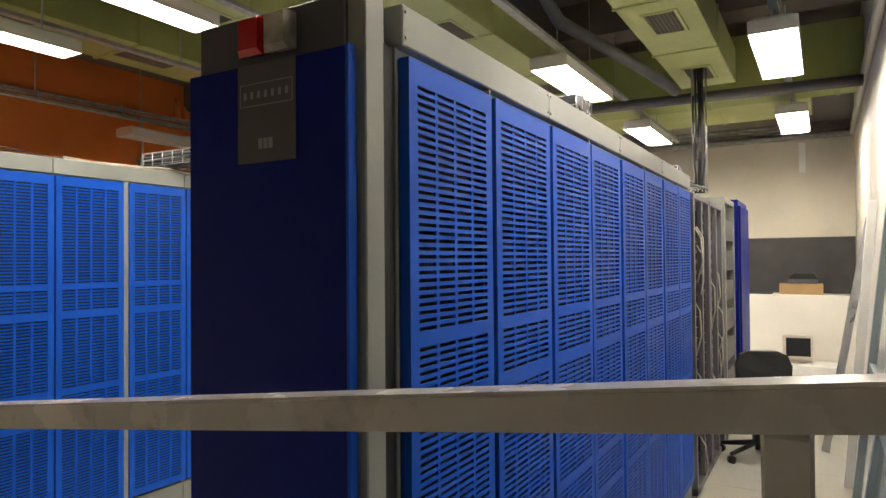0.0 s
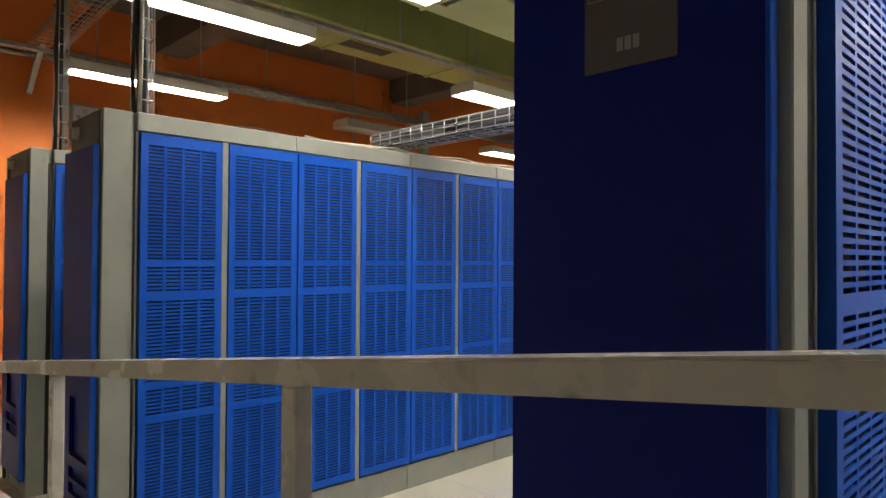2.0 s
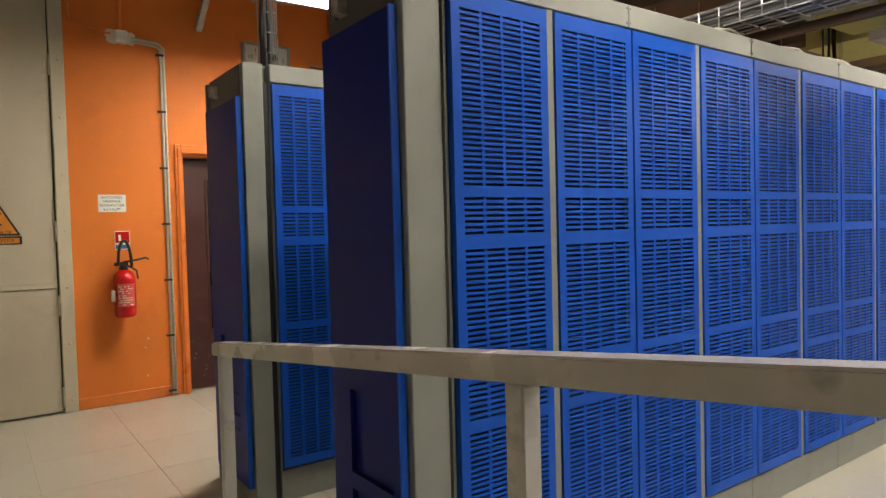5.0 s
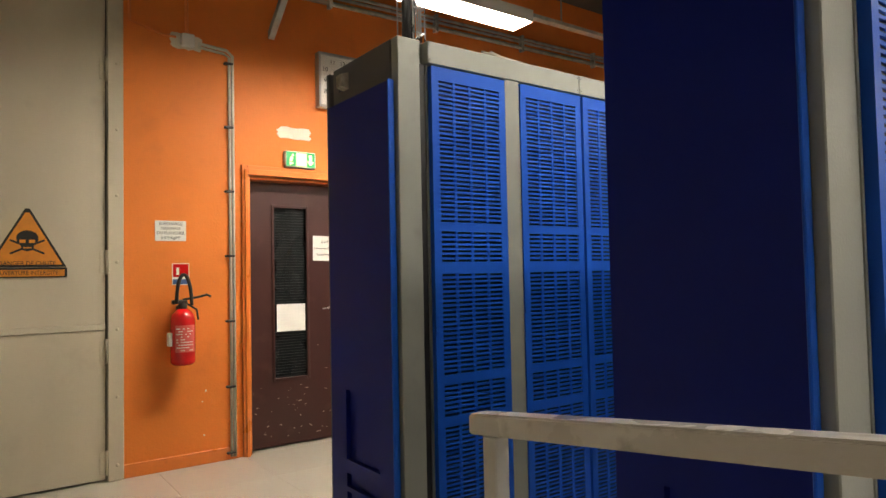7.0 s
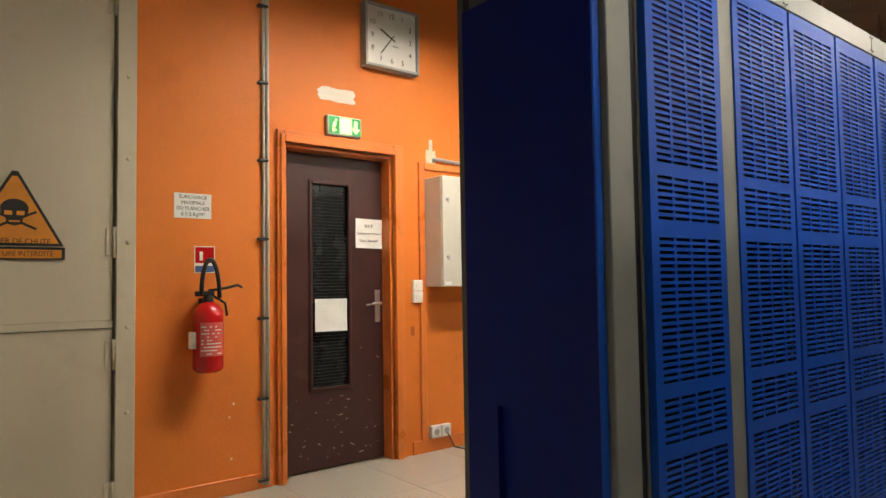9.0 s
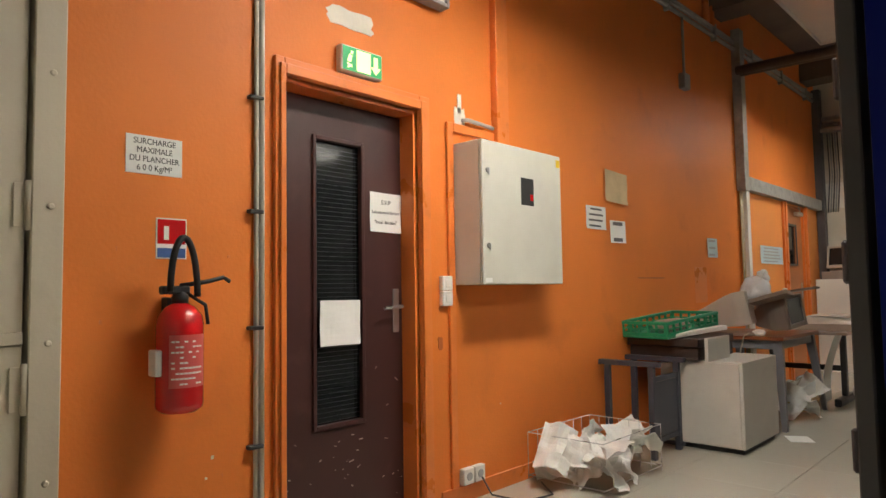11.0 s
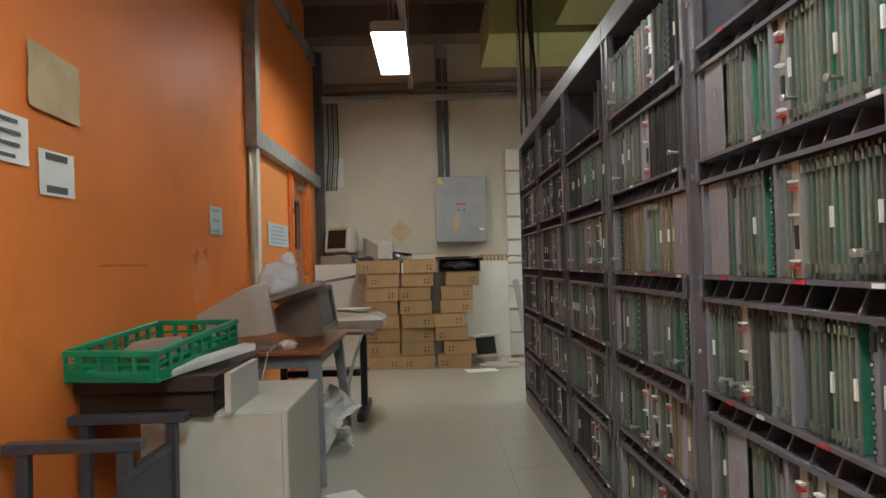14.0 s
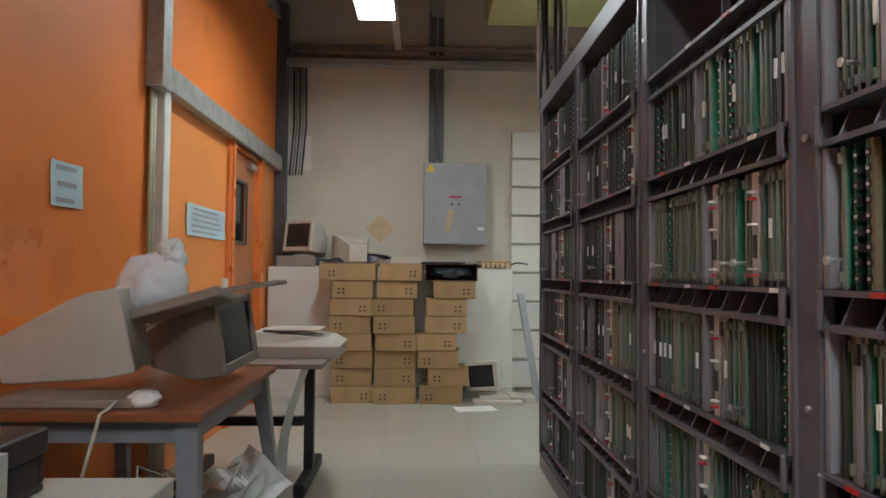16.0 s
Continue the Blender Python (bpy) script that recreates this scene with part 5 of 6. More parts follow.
solo("cable_duct", bm, HEAD, "dark vertical cable ducts above the grey cabinet", "conduit")
solo("junction_box", B(-6.44, -6.30, NY - 0.11, NY - 0.052, 3.70, 3.85, bev=0.006), EBOXG, "grey junction box high on the cable ducts", "box")
solo("tape_mark", B(-0.10, 0.10, -0.001, 0, -0.10, 0.10, m=Matrix.Translation((-6.93, NY - 0.001, 1.58)) @ Matrix.Rotation(radians(45), 4, "Y")), TANP, "diamond of yellowed paper on the wall", "paper")
solo("wall_patch", B(-7.86, -7.62, NY - 0.003, NY, 2.15, 2.50), WHITEW, "paler repainted patch on the cream wall", "patch")

# stacked white battens in the corner
for i in range(9):
    z = 0.02 + i * 0.285
    solo("wall_panel", B(-5.62, -4.12, NY - 0.05, NY - 0.001, z, z + 0.265, bev=0.008), WHITEW, "wide white horizontal cladding board on the end wall", "panel", "cladding boards")
bm = B(-0.03, 0.03, -0.02, 0.02, 0, 0.98, bev=0.003, m=Matrix.Translation((-5.45, 9.42, 0.0)) @ Matrix.Rotation(radians(-10), 4, "X") @ Matrix.Rotation(radians(-8), 4, "Y"))
solo("metal_profile", bm, EBOXG, "grey steel profile leaning against the wall", "profile")


def carton(x, y, z, w, d, h, rz, flaps=False, seed=0):
    t = thing("cardboard_box", (x, y, z), "brown cardboard carton with printed handling marks, stacked" if not flaps else "open cardboard carton holding black plastic film", "box", "stacked cartons", rz=rz)
    bm = bmesh.new()
    if flaps:
        box(bm, -w / 2, w / 2, d / 2 - 0.006, d / 2, 0, h), box(bm, -w / 2, -w / 2 + 0.006, -d / 2, d / 2 - 0.006, 0, h)
        box(bm, w / 2 - 0.006, w / 2, -d / 2, d / 2 - 0.006, 0, h), box(bm, -w / 2, w / 2, -d / 2, d / 2, 0, 0.006)
        box(bm, -w / 2, w / 2, -d / 2, d / 2, h - 0.006, h)
        # open carton takes the darkened colour, its inner shade painted in
        part("carton_body", bm, CARDIN, t)
        r = random.Random(seed)
        bm = bmesh.new()
        bmesh.ops.create_icosphere(bm, subdivisions=3, radius=1)
        for v in bm.verts:
            q = 1 + 0.22 * noise.noise(v.co * 3.1)
            v.co = Vector((v.co.x * w * 0.44 * q, v.co.y * d * 0.53 * q, max(0.008, h * 0.48 + v.co.z * h * 0.42 * q)))
        part("plastic_film", bm, FOIL, t, "crumpled black plastic film")
        return t
    box(bm, -w / 2, w / 2, -d / 2, d / 2, 0.001, h - 0.004, 0.003)
    part("carton_body", bm, CARD, t)
    bm = bmesh.new()
    box(bm, -w / 2 - 0.001, w / 2 + 0.001, -d / 2 - 0.002, -0.002, h - 0.004, h - 0.001), box(bm, -w / 2 - 0.001, w / 2 + 0.001, 0.002, d / 2 + 0.002, h - 0.004, h - 0.001)
    part("flap", bm, CARD, t)
    part("packing_tape", B(-w / 2 - 0.0016, w / 2 + 0.0016, -0.025, 0.025, h - 0.05, h - 0.0006), TANP if seed % 3 else CARD, t)
    # dark strip on the front paints the shade below the flaps
    part("flap_gap", B(-w / 2 + 0.004, w / 2 - 0.004, -d / 2 - 0.0007, -d / 2 - 0.0001, h - 0.0075, h - 0.004), CARDIN, t)
    bm = bmesh.new()
    sx = random.Random(seed).choice((-1, 1)) * w * 0.28
    for dx in (-0.02, 0.02):
        for dz in (0.03, 0.065):
            box(bm, sx + dx - 0.004, sx + dx + 0.004, -d / 2 - 0.0012, -d / 2 - 0.0002, h / 2 - 0.075 + dz, h / 2 - 0.075 + dz + 0.022)
            box(bm, sx + dx - 0.012, sx + dx + 0.012, -d / 2 - 0.0012, -d / 2 - 0.0002, h / 2 - 0.075 + dz + 0.012, h / 2 - 0.075 + dz + 0.018)
    part("handling_mark", bm, INK, t, "black printed handling arrows")
    return t


rb = random.Random(5)
BH = 0.153
for c, xc in enumerate((-7.125, -6.735, -6.33)):
    for k in range(7):
        w = 0.37
        if c == 2 and k == 6:
            carton(xc + 0.11, 9.43, k * BH, w, 0.33, BH, 0, seed=50)
            continue
        carton(xc + rb.uniform(-0.02, 0.02) + (0.045 * math.sin(k * 1.7) if c == 2 else 0), 9.43 + rb.uniform(-0.03, 0.03), k * BH, w * rb.uniform(0.96, 1.0), 0.33, BH, rb.uniform(-5, 5), seed=c * 10 + k)
carton(-7.16, 9.42, 7 * BH, 0.49, 0.36, BH, 1, seed=91)
carton(-6.69, 9.42, 7 * BH, 0.37, 0.36, BH, -1, seed=92)
carton(-6.25, 9.44, 7 * BH, 0.46, 0.34, BH, 1, True, seed=93)


# odds and ends along the ledge
solo("plank", B(-6.53, -6.02, 9.66, 9.80, LZ + 0.001, LZ + 0.035, bev=0.003), mat("orange_board", (0.50, 0.24, 0.07), 0.6, vary=0.2), "orange-brown board lying on the ledge", "board")
solo("terminal_box", B(-6.80, -6.54, 9.64, 9.86, LZ + 0.001, LZ + 0.10, bev=0.006), PCB, "small beige equipment box on the ledge", "box")
solo("flat_keyboard", B(-6.48, -6.10, 9.67, 9.79, LZ + 0.036, LZ + 0.058, bev=0.005), RUBBER, "dark keyboard lying on the board on the ledge", "keyboard")
solo("loose_sheet", B(-0.12, 0.12, -0.09, 0.09, 0.0, 0.003, m=Matrix.Translation((-6.90, 9.74, LZ + 0.13)) @ Matrix.Rotation(0.35, 4, "Y")), PAPER, "white sheet lying over the clutter on the ledge", "paper")
solo("disk_drive", B(-6.35, -5.95, 9.28, 9.60, 0.0, 0.048, bev=0.004, m=Matrix.Translation((0.36, 0.0, 0.0))), PCB, "flat beige computer unit on the floor by the ledge", "clutter")


# ---- computer monitors ----
def monitor(loc, s, body, rz=0, rx=0, ry=0, base=True, label="", screen=True, deep=1.0):
    t = thing("crt_monitor", loc, label, "monitor")
    t.rotation_euler = (radians(rx), radians(ry), radians(rz))
    h = s * 0.9
    z0 = 0.05 * s / 0.38 if base else 0.0
    bm = bmesh.new()
    loft(bm, [rect(-s / 2, s / 2, z0, z0 + h, 0.0), rect(-s / 2, s / 2, z0, z0 + h, 0.10), rect(-s * 0.46, s * 0.46, z0 + 0.01, z0 + h * 0.96, 0.16), rect(-s * 0.27, s * 0.27, z0 + 0.04, z0 + h * 0.72, s * 0.95 * deep), rect(-s * 0.25, s * 0.25, z0 + 0.05, z0 + h * 0.68, s * 1.05 * deep)])
    bmesh.ops.bevel(bm, geom=list(bm.edges), offset=0.006, segments=1, affect="EDGES")
    part("casing", bm, body, t)
    f = 0.10 * s
    if screen:
        bm = bmesh.new()
        for q in ((-s / 2 + 0.004, -s / 2 + f, z0 + 0.004, z0 + h - 0.004), (s / 2 - f, s / 2 - 0.004, z0 + 0.004, z0 + h - 0.004), (-s / 2 + f, s / 2 - f, z0 + 0.004, z0 + f * 1.3), (-s / 2 + f, s / 2 - f, z0 + h - f, z0 + h - 0.004)):
            box(bm, q[0], q[1], -0.014, 0.0, q[2], q[3], 0.003)
        part("bezel", bm, body, t)
        part("screen", B(-s / 2 + f, s / 2 - f, -0.004, -0.0005, z0 + f * 1.3, z0 + h - f), SCREEN, t, "dark glass screen")
    bm = bmesh.new()
    for i in range(7):
        y = 0.22 + i * 0.018
        box(bm, -s * 0.25, s * 0.25, y, y + 0.006, z0 + h * 0.9 - (y - 0.16) * 0.30 + 0.0, z0 + h * 0.9 - (y - 0.16) * 0.30 + 0.008)
    part("vent_slot", bm, body, t)
    if base:
        part("foot", lathe(bmesh.new(), [(s * 0.36, 0), (s * 0.36, 0.02), (s * 0.25, z0 * 0.9), (s * 0.22, z0 + 0.01)], 20, Matrix.Translation((0, s * 0.4, 0))), body, t)
    return t


monitor((-7.68, 9.66, LZ + 0.10), 0.33, PCB, rz=-28, rx=-8, label="old beige computer monitor with a dark screen on the ledge")
solo("disk_drive", B(-7.86, -7.5, 9.64, 9.98, LZ, LZ + 0.10, bev=0.004), PCT, "dark computer unit under the monitor on the ledge", "clutter")
monitor((-7.22, 9.92, LZ), 0.34, PCB, rz=200, base=False, label="old beige computer monitor turned to the wall, on the ledge")
monitor((-5.95, 9.40, 0.05), 0.29, PCB, rz=-20, ry=-6, label="small beige computer monitor on the floor")
monitor((-0.30, 9.25, 0.30), 0.34, PCB, rz=8, label="old monitor on a low stand below the ledge")
solo("low_stand", B(-0.6, 0.2, 9.1, 9.6, 0.0, 0.30, bev=0.01), WHITE, "low white stand below the ledge", "stand")


def blob(name, loc, size, material, label, category, seed, rough=0.35, freq=2.2, sub=3):
    bm = bmesh.new()
    bmesh.ops.create_icosphere(bm, subdivisions=sub, radius=1)
    o = Vector((seed * 7.3, seed * 3.1, 0))
    for v in bm.verts:
        q = 1 + rough * noise.noise(v.co * freq + o) + rough * 0.7 * (0.25 - abs(noise.noise(v.co * freq * 2.1 + o))) + rough * 0.4 * (0.2 - abs(noise.noise(v.co * freq * 4.3 + o)))
        v.co = Vector((v.co.x * size[0] * q, v.co.y * size[1] * q, max(0.0, v.co.z * q * size[2] + size[2] * 0.75)))
        v.co += Vector(loc)
    for f in bm.faces:
        f.smooth = True
    return solo(name, bm, material, label, category)


# clutter on the ledge
for i, (x, w, h) in enumerate(((-7.45, 0.12, 0.04), (-6.85, 0.14, 0.05), (-6.5, 0.10, 0.03), (-6.05, 0.14, 0.035), (-5.78, 0.08, 0.03))):
    blob("plastic_scrap", (x, 9.72, LZ), (w, 0.07, h), FOIL if i % 2 == 0 else PCT, "crumpled dark scrap lying on the ledge", "scrap", 30 + i, 0.6, 2.5)
blob("plastic_sheeting", (-7.0, 9.78, LZ), (0.22, 0.12, 0.075), FOIL, "crumpled clear plastic sheeting on the ledge", "sheeting", 1)
blob("plastic_sheeting", (-7.28, 9.70, LZ), (0.16, 0.08, 0.05), FOIL, "crumpled dark plastic sheeting on the ledge", "sheeting", 2)
rl = random.Random(9)
for x, w, d, h, mt, nm, lab in ((-7.6, 0.35, 0.22, 0.05, PCB, "disk_drive", "flat beige computer unit on the ledge"), (-6.62, 0.20, 0.16, 0.10, EBOX, "metal_box", "small grey metal box on the ledge"),
                                (-6.33, 0.30, 0.2, 0.03, SIGNO, "orange_folder", "orange folder lying on the ledge"), (-6.15, 0.40, 0.2, 0.035, FOIL, "dark_folder", "dark folder lying on the ledge"),
                                (-5.82, 0.30, 0.2, 0.07, CARD, "flat_carton", "flat brown carton on the ledge"), (-6.82, 0.14, 0.2, 0.04, PAPER, "paper_stack", "stack of white papers on the ledge")):
    solo(nm, B(x - w / 2, x + w / 2, 9.66, 9.66 + d, LZ, LZ + h, bev=0.004), mt, lab, "clutter")
for i in range(5):
    x = -7.85 + i * 0.46
    pts = [(x + 0.10 * q + rl.uniform(-0.02, 0.02), 9.68 + rl.uniform(-0.02, 0.10), LZ + 0.008 + abs(rl.gauss(0, 0.02))) for q in range(6)]
    solo("loose_cable", tube(bmesh.new(), pts, 0.007, 6), CABLEB, "black cable end lying on the ledge", "cable")
bm = bmesh.new()
for i in range(6):
    box(bm, -5.95 + i * 0.045, -5.92 + i * 0.045, 9.60, 9.68, LZ + 0.001, LZ + 0.05, 0.003)
solo("terminal_strip", bm, TANP, "tan terminal strip on the ledge", "strip")
solo("floor_paper", B(-0.17, 0.17, -0.10, 0.10, 0, 0.003, m=Matrix.Translation((-6.05, 9.05, 0.001)) @ Matrix.Rotation(0.2, 4, "Z")), PAPER, "white sheet lying on the floor", "paper")
solo("floor_paper", B(-0.08, 0.08, -0.10, 0.10, 0, 0.003, m=Matrix.Translation((-7.02, 5.25, 0.001)) @ Matrix.Rotation(0.5, 4, "Z")), PAPER, "white sheet lying on the floor", "paper")
solo("keyboard", B(-6.05, -5.62, 9.20, 9.36, 0.001, 0.035, bev=0.006), PCB, "beige keyboard on the floor", "keyboard")
solo("disk_drive", B(-5.72, -5.5, 9.28, 9.5, 0.0, 0.06, bev=0.006), PCB, "small beige computer unit on the floor", "clutter")

# ---- things along the orange wall ----
wc = thing("office_cabinet", (-7.42, 4.85, 0), "light grey laminate office cabinet with a dark plinth", "cabinet")
part("body", B(-7.72, -7.145, 4.515, 5.22, 0.035, 0.61, bev=0.004), WCAB, wc, world=True)
part("front_panel", B(-7.70, -7.165, 4.500, 4.514, 0.045, 0.60, bev=0.002), WCAB, wc, world=True)
part("plinth", B(-7.70, -7.17, 4.54, 5.19, 0.0, 0.034), RUBBER, wc, world=True)
# dark drawer shells lying on it
dt = thing("drawer_tray", (-7.68, 4.8, 0.61), "dark brown drawer shell resting on the office cabinet", "tray")
bm = bmesh.new()
X0, X1, Yb0, Yb1 = -7.93, -7.42, 4.47, 5.12
box(bm, X0, X1, Yb0, Yb1, 0.612, 0.63, 0.003)
for q in ((X0, X1, Yb0, Yb0 + 0.02), (X0, X1, Yb1 - 0.02, Yb1), (X0, X0 + 0.02, Yb0 + 0.02, Yb1 - 0.02), (X1 - 0.02, X1, Yb0 + 0.02, Yb1 - 0.02)):
    box(bm, q[0], q[1], q[2], q[3], 0.631, 0.70, 0.003)
part("lower_shell", bm, DTRAY, dt, world=True)
bm = B(X0 - 0.015, X1 + 0.01, Yb0 - 0.02, Yb1 + 0.0, 0.702, 0.765, bev=0.006)
part("upper_shell", bm, DTRAY, dt, world=True)
solo("shelf_board", B(-0.012, 0.012, -0.20, 0.20, 0.0, 0.16, bev=0.002, m=Matrix.Translation((-7.36, 4.66, 0.611)) @ Matrix.Rotation(radians(0), 4, "Z")), WCAB, "pale chipboard offcut standing on the cabinet", "board")
solo("white_board_strip", B(-0.035, 0.035, -0.26, 0.26, -0.015, 0.015, bev=0.003, m=Matrix.Translation((-7.50, 4.62, 0.80)) @ Matrix.Rotation(radians(-28), 4, "Z") @ Matrix.Rotation(radians(6), 4, "X")), WHITE, "white board strip lying on the trays", "board")


def crate():
    t = thing("plastic_crate", (-7.72, 4.70, 0.79), "shallow green plastic crate with latticed sides", "crate", rz=-9)
    t.rotation_euler[0] = radians(5)
    w, l, h = 0.40, 0.66, 0.12
    bm = B(-w / 2, w / 2, -l / 2, l / 2, 0.0, 0.012, bev=0.002)
    part("crate_base", bm, GCRATE, t)
    for nm, q in (("long_side", (w / 2 - 0.014, w / 2, -l / 2, l / 2)), ("long_side", (-w / 2, -w / 2 + 0.014, -l / 2, l / 2)), ("short_side", (-w / 2 + 0.015, w / 2 - 0.015, -l / 2, -l / 2 + 0.014)), ("short_side", (-w / 2 + 0.015, w / 2 - 0.015, l / 2 - 0.014, l / 2))):
        bm = bmesh.new()
        x0, x1, y0, y1 = q
        box(bm, x0, x1, y0, y1, 0.013, 0.04, 0.002), box(bm, x0 - 0.005, x1 + 0.005, y0 - 0.005, y1 + 0.005, h - 0.022, h, 0.003)
        n = 8 if nm == "long_side" else 5
        for i in range(n + 1):
            if nm == "long_side":
                y = y0 + 0.008 + (y1 - y0 - 0.016) * i / n
                box(bm, x0, x1, y - 0.008, y + 0.008, 0.04, h - 0.022)
            else:
                x = x0 + 0.008 + (x1 - x0 - 0.016) * i / n
                box(bm, x - 0.008, x + 0.008, y0, y1, 0.04, h - 0.022)
        box(bm, x0 + 0.003, x1 - 0.003, y0 + 0.003, y1 - 0.003, 0.062, 0.072)
        part(nm, bm, GCRATE, t)


crate()
blob("dark_cloth", (-7.72, 4.72, 0.80), (0.13, 0.20, 0.05), PCT, "grey crumpled bundle lying in the crate", "cloth", 6, 0.2)

# dark steel stool lying against the cabinet
st = thing("metal_stool", (-7.62, 4.3, 0), "dark slate steel trestle stool beside the cabinet", "stool")
SX0, SX1, SY0, SY1 = -7.60, -7.52, 4.02, 4.44
for x, y in ((-7.56, 4.04), (-7.56, 4.42)):
    part("leg", B(x - 0.02, x + 0.02, y - 0.02, y + 0.02, 0.0, 0.60, bev=0.003), DSTEEL, st, world=True)
for z in (0.10, 0.50):
    part("stretcher", B(-7.572, -7.548, 4.061, 4.399, z, z + 0.035, bev=0.003), DSTEEL, st, world=True)
for y in (4.04, 4.42):
    part("top_bar", B(-7.94, -7.50, y - 0.024, y + 0.024, 0.601, 0.635, bev=0.003), DSTEEL, st, world=True)
part("side_plate", B(-7.568, -7.552, 4.062, 4.398, 0.14, 0.498), DSTEEL, st, world=True)
for y in (4.04, 4.42):
    part("leg", B(-7.90, -7.86, y - 0.018, y + 0.018, 0.0, 0.60, bev=0.003), DSTEEL, st, world=True)
part("foot_bar", B(-7.92, -7.52, 4.40, 4.44, 0.03, 0.055, bev=0.003), DSTEEL, st, world=True)

# wire basket of papers on the floor
wb = thing("wire_basket", (-7.62, 3.45, 0), "low wire basket on the floor full of crumpled white paper", "basket")
bm = bmesh.new()
for z in (0.03, 0.28):
    tube(bm, [(-7.92, 3.15, z), (-7.42, 3.15, z), (-7.42, 3.85, z), (-7.92, 3.85, z), (-7.92, 3.15, z)], 0.003, 5)
for i in range(8):
    for x, y in ((-7.92 + 0.0714 * i, 3.85), (-7.92, 3.15 + 0.1 * i)):
        tube(bm, [(x, y, 0.0), (x, y, 0.28)], 0.002, 5)
part("wire_frame", bm, ALU, wb, world=True)
rp = random.Random(21)


def crumpled(x, y, z, w, l, seed, rz, tilt):
    """One loose sheet, bent along two folds."""
    bm = bmesh.new()
    bmesh.ops.create_grid(bm, x_segments=12, y_segments=12, size=0.5)
    for v in bm.verts:
        u, q = v.co.x, v.co.y
        v.co = Vector((u * w, q * l, 0.10 * w * math.sin(5 * u + seed) + 0.22 * l * abs(q) ** 1.4 + 0.05 * noise.noise(Vector((u * 3 + seed, q * 3, seed)))))
    ret = bmesh.ops.extrude_face_region(bm, geom=list(bm.faces))
    bmesh.ops.translate(bm, verts=[e for e in ret["geom"] if isinstance(e, bmesh.types.BMVert)], vec=(0, 0, 0.001))
    m = Matrix.Translation((x, y, z)) @ Euler((tilt[0], tilt[1], rz)).to_matrix().to_4x4()
    bmesh.ops.transform(bm, matrix=m, verts=bm.verts)
    lo_ = min(v.co.z for v in bm.verts)
    if lo_ < 0.004:
        bmesh.ops.translate(bm, verts=bm.verts, vec=(0, 0, 0.004 - lo_))
    return solo("loose_sheet", bm, PAPER, "bent white computer paper spilling on the floor", "paper", "spilled papers")


for i in range(20):
    crumpled(rp.uniform(-7.82, -7.35), rp.uniform(3.1, 3.8), rp.uniform(0.02, 0.22), rp.uniform(0.13, 0.22), rp.uniform(0.16, 0.30), i, rp.uniform(0, 6), (rp.uniform(-0.9, 0.9), rp.uniform(-0.9, 0.9)))

# work table with old monitors
tb = thing("work_table", (-7.55, 5.98, 0), "work table with red-brown top and splayed blue-grey steel legs", "table")
TZ = 0.72
part("tabletop", B(-7.94, -7.16, 5.47, 6.48, TZ - 0.028, TZ, bev=0.004), WOODT, tb, world=True)
bm = bmesh.new()
for q in ((-7.88, -7.20, 5.52, 5.55), (-7.88, -7.20, 6.40, 6.43), (-7.88, -7.85, 5.55, 6.40), (-7.23, -7.20, 5.55, 6.40)):
    box(bm, q[0], q[1], q[2], q[3], TZ - 0.10, TZ - 0.029, 0.002)
part("apron", bm, TLEG, tb, world=True)
for x, y, dx, dy in ((-7.82, 5.54, -0.06, -0.09), (-7.22, 5.54, 0.05, -0.09), (-7.82, 6.41, -0.06, 0.22), (-7.22, 6.41, 0.04, 0.24)):
    part("leg", loft(bmesh.new(), [[(x - 0.035, y - 0.03, TZ - 0.03), (x + 0.035, y - 0.03, TZ - 0.03), (x + 0.035, y + 0.03, TZ - 0.03), (x - 0.035, y + 0.03, TZ - 0.03)],
                                   [(x + dx - 0.018, y + dy - 0.018, 0), (x + dx + 0.018, y + dy - 0.018, 0), (x + dx + 0.018, y + dy + 0.018, 0), (x + dx - 0.018, y + dy + 0.018, 0)]]), TLEG, tb, world=True)
monitor((-7.49, 5.86, TZ + 0.085), 0.32, PCB, rz=102, rx=-12, base=False, screen=False, deep=1.25, label="big beige computer monitor tipped over on the table")
monitor((-7.22, 6.10, TZ + 0.045), 0.31, PCT, rz=80, rx=-7, ry=-6, base=False, label="taupe computer monitor with a dark screen on the table")
solo("disk_drive", B(-7.80, -7.38, 5.53, 5.72, TZ + 0.001, TZ + 0.028, bev=0.004), PCT, "flat grey computer unit on the table", "clutter")
solo("keyboard", B(-0.16, 0.16, -0.08, 0.08, -0.018, 0.018, bev=0.005, m=Matrix.Translation((-7.36, 5.86, TZ + 0.30)) @ Matrix.Rotation(radians(-16), 4, "Y") @ Matrix.Rotation(radians(-10), 4, "X")), PCT, "taupe keyboard lying across the monitors", "keyboard")
solo("keyboard", B(-0.21, 0.21, -0.09, 0.09, -0.009, 0.009, bev=0.004, m=Matrix.Translation((-7.26, 6.06, TZ + 0.35)) @ Matrix.Rotation(radians(-9), 4, "Y")), PCT, "dark keyboard lying on the monitors", "keyboard")
blob("plastic_bag", (-7.50, 5.97, TZ + 0.27), (0.12, 0.12, 0.12), BAG, "knotted white plastic bag on the old monitors", "bag", 4, 0.30, 1.3, 4)
blob("plastic_bag", (-7.44, 5.98, TZ + 0.42), (0.05, 0.045, 0.065), BAG, "twisted neck of the white plastic bag", "bag", 8, 0.4, 1.5, 4)
blob("paper_ball", (-7.37, 5.57, TZ), (0.05, 0.04, 0.03), PAPER, "small crumpled tissue on the table", "paper", 5)
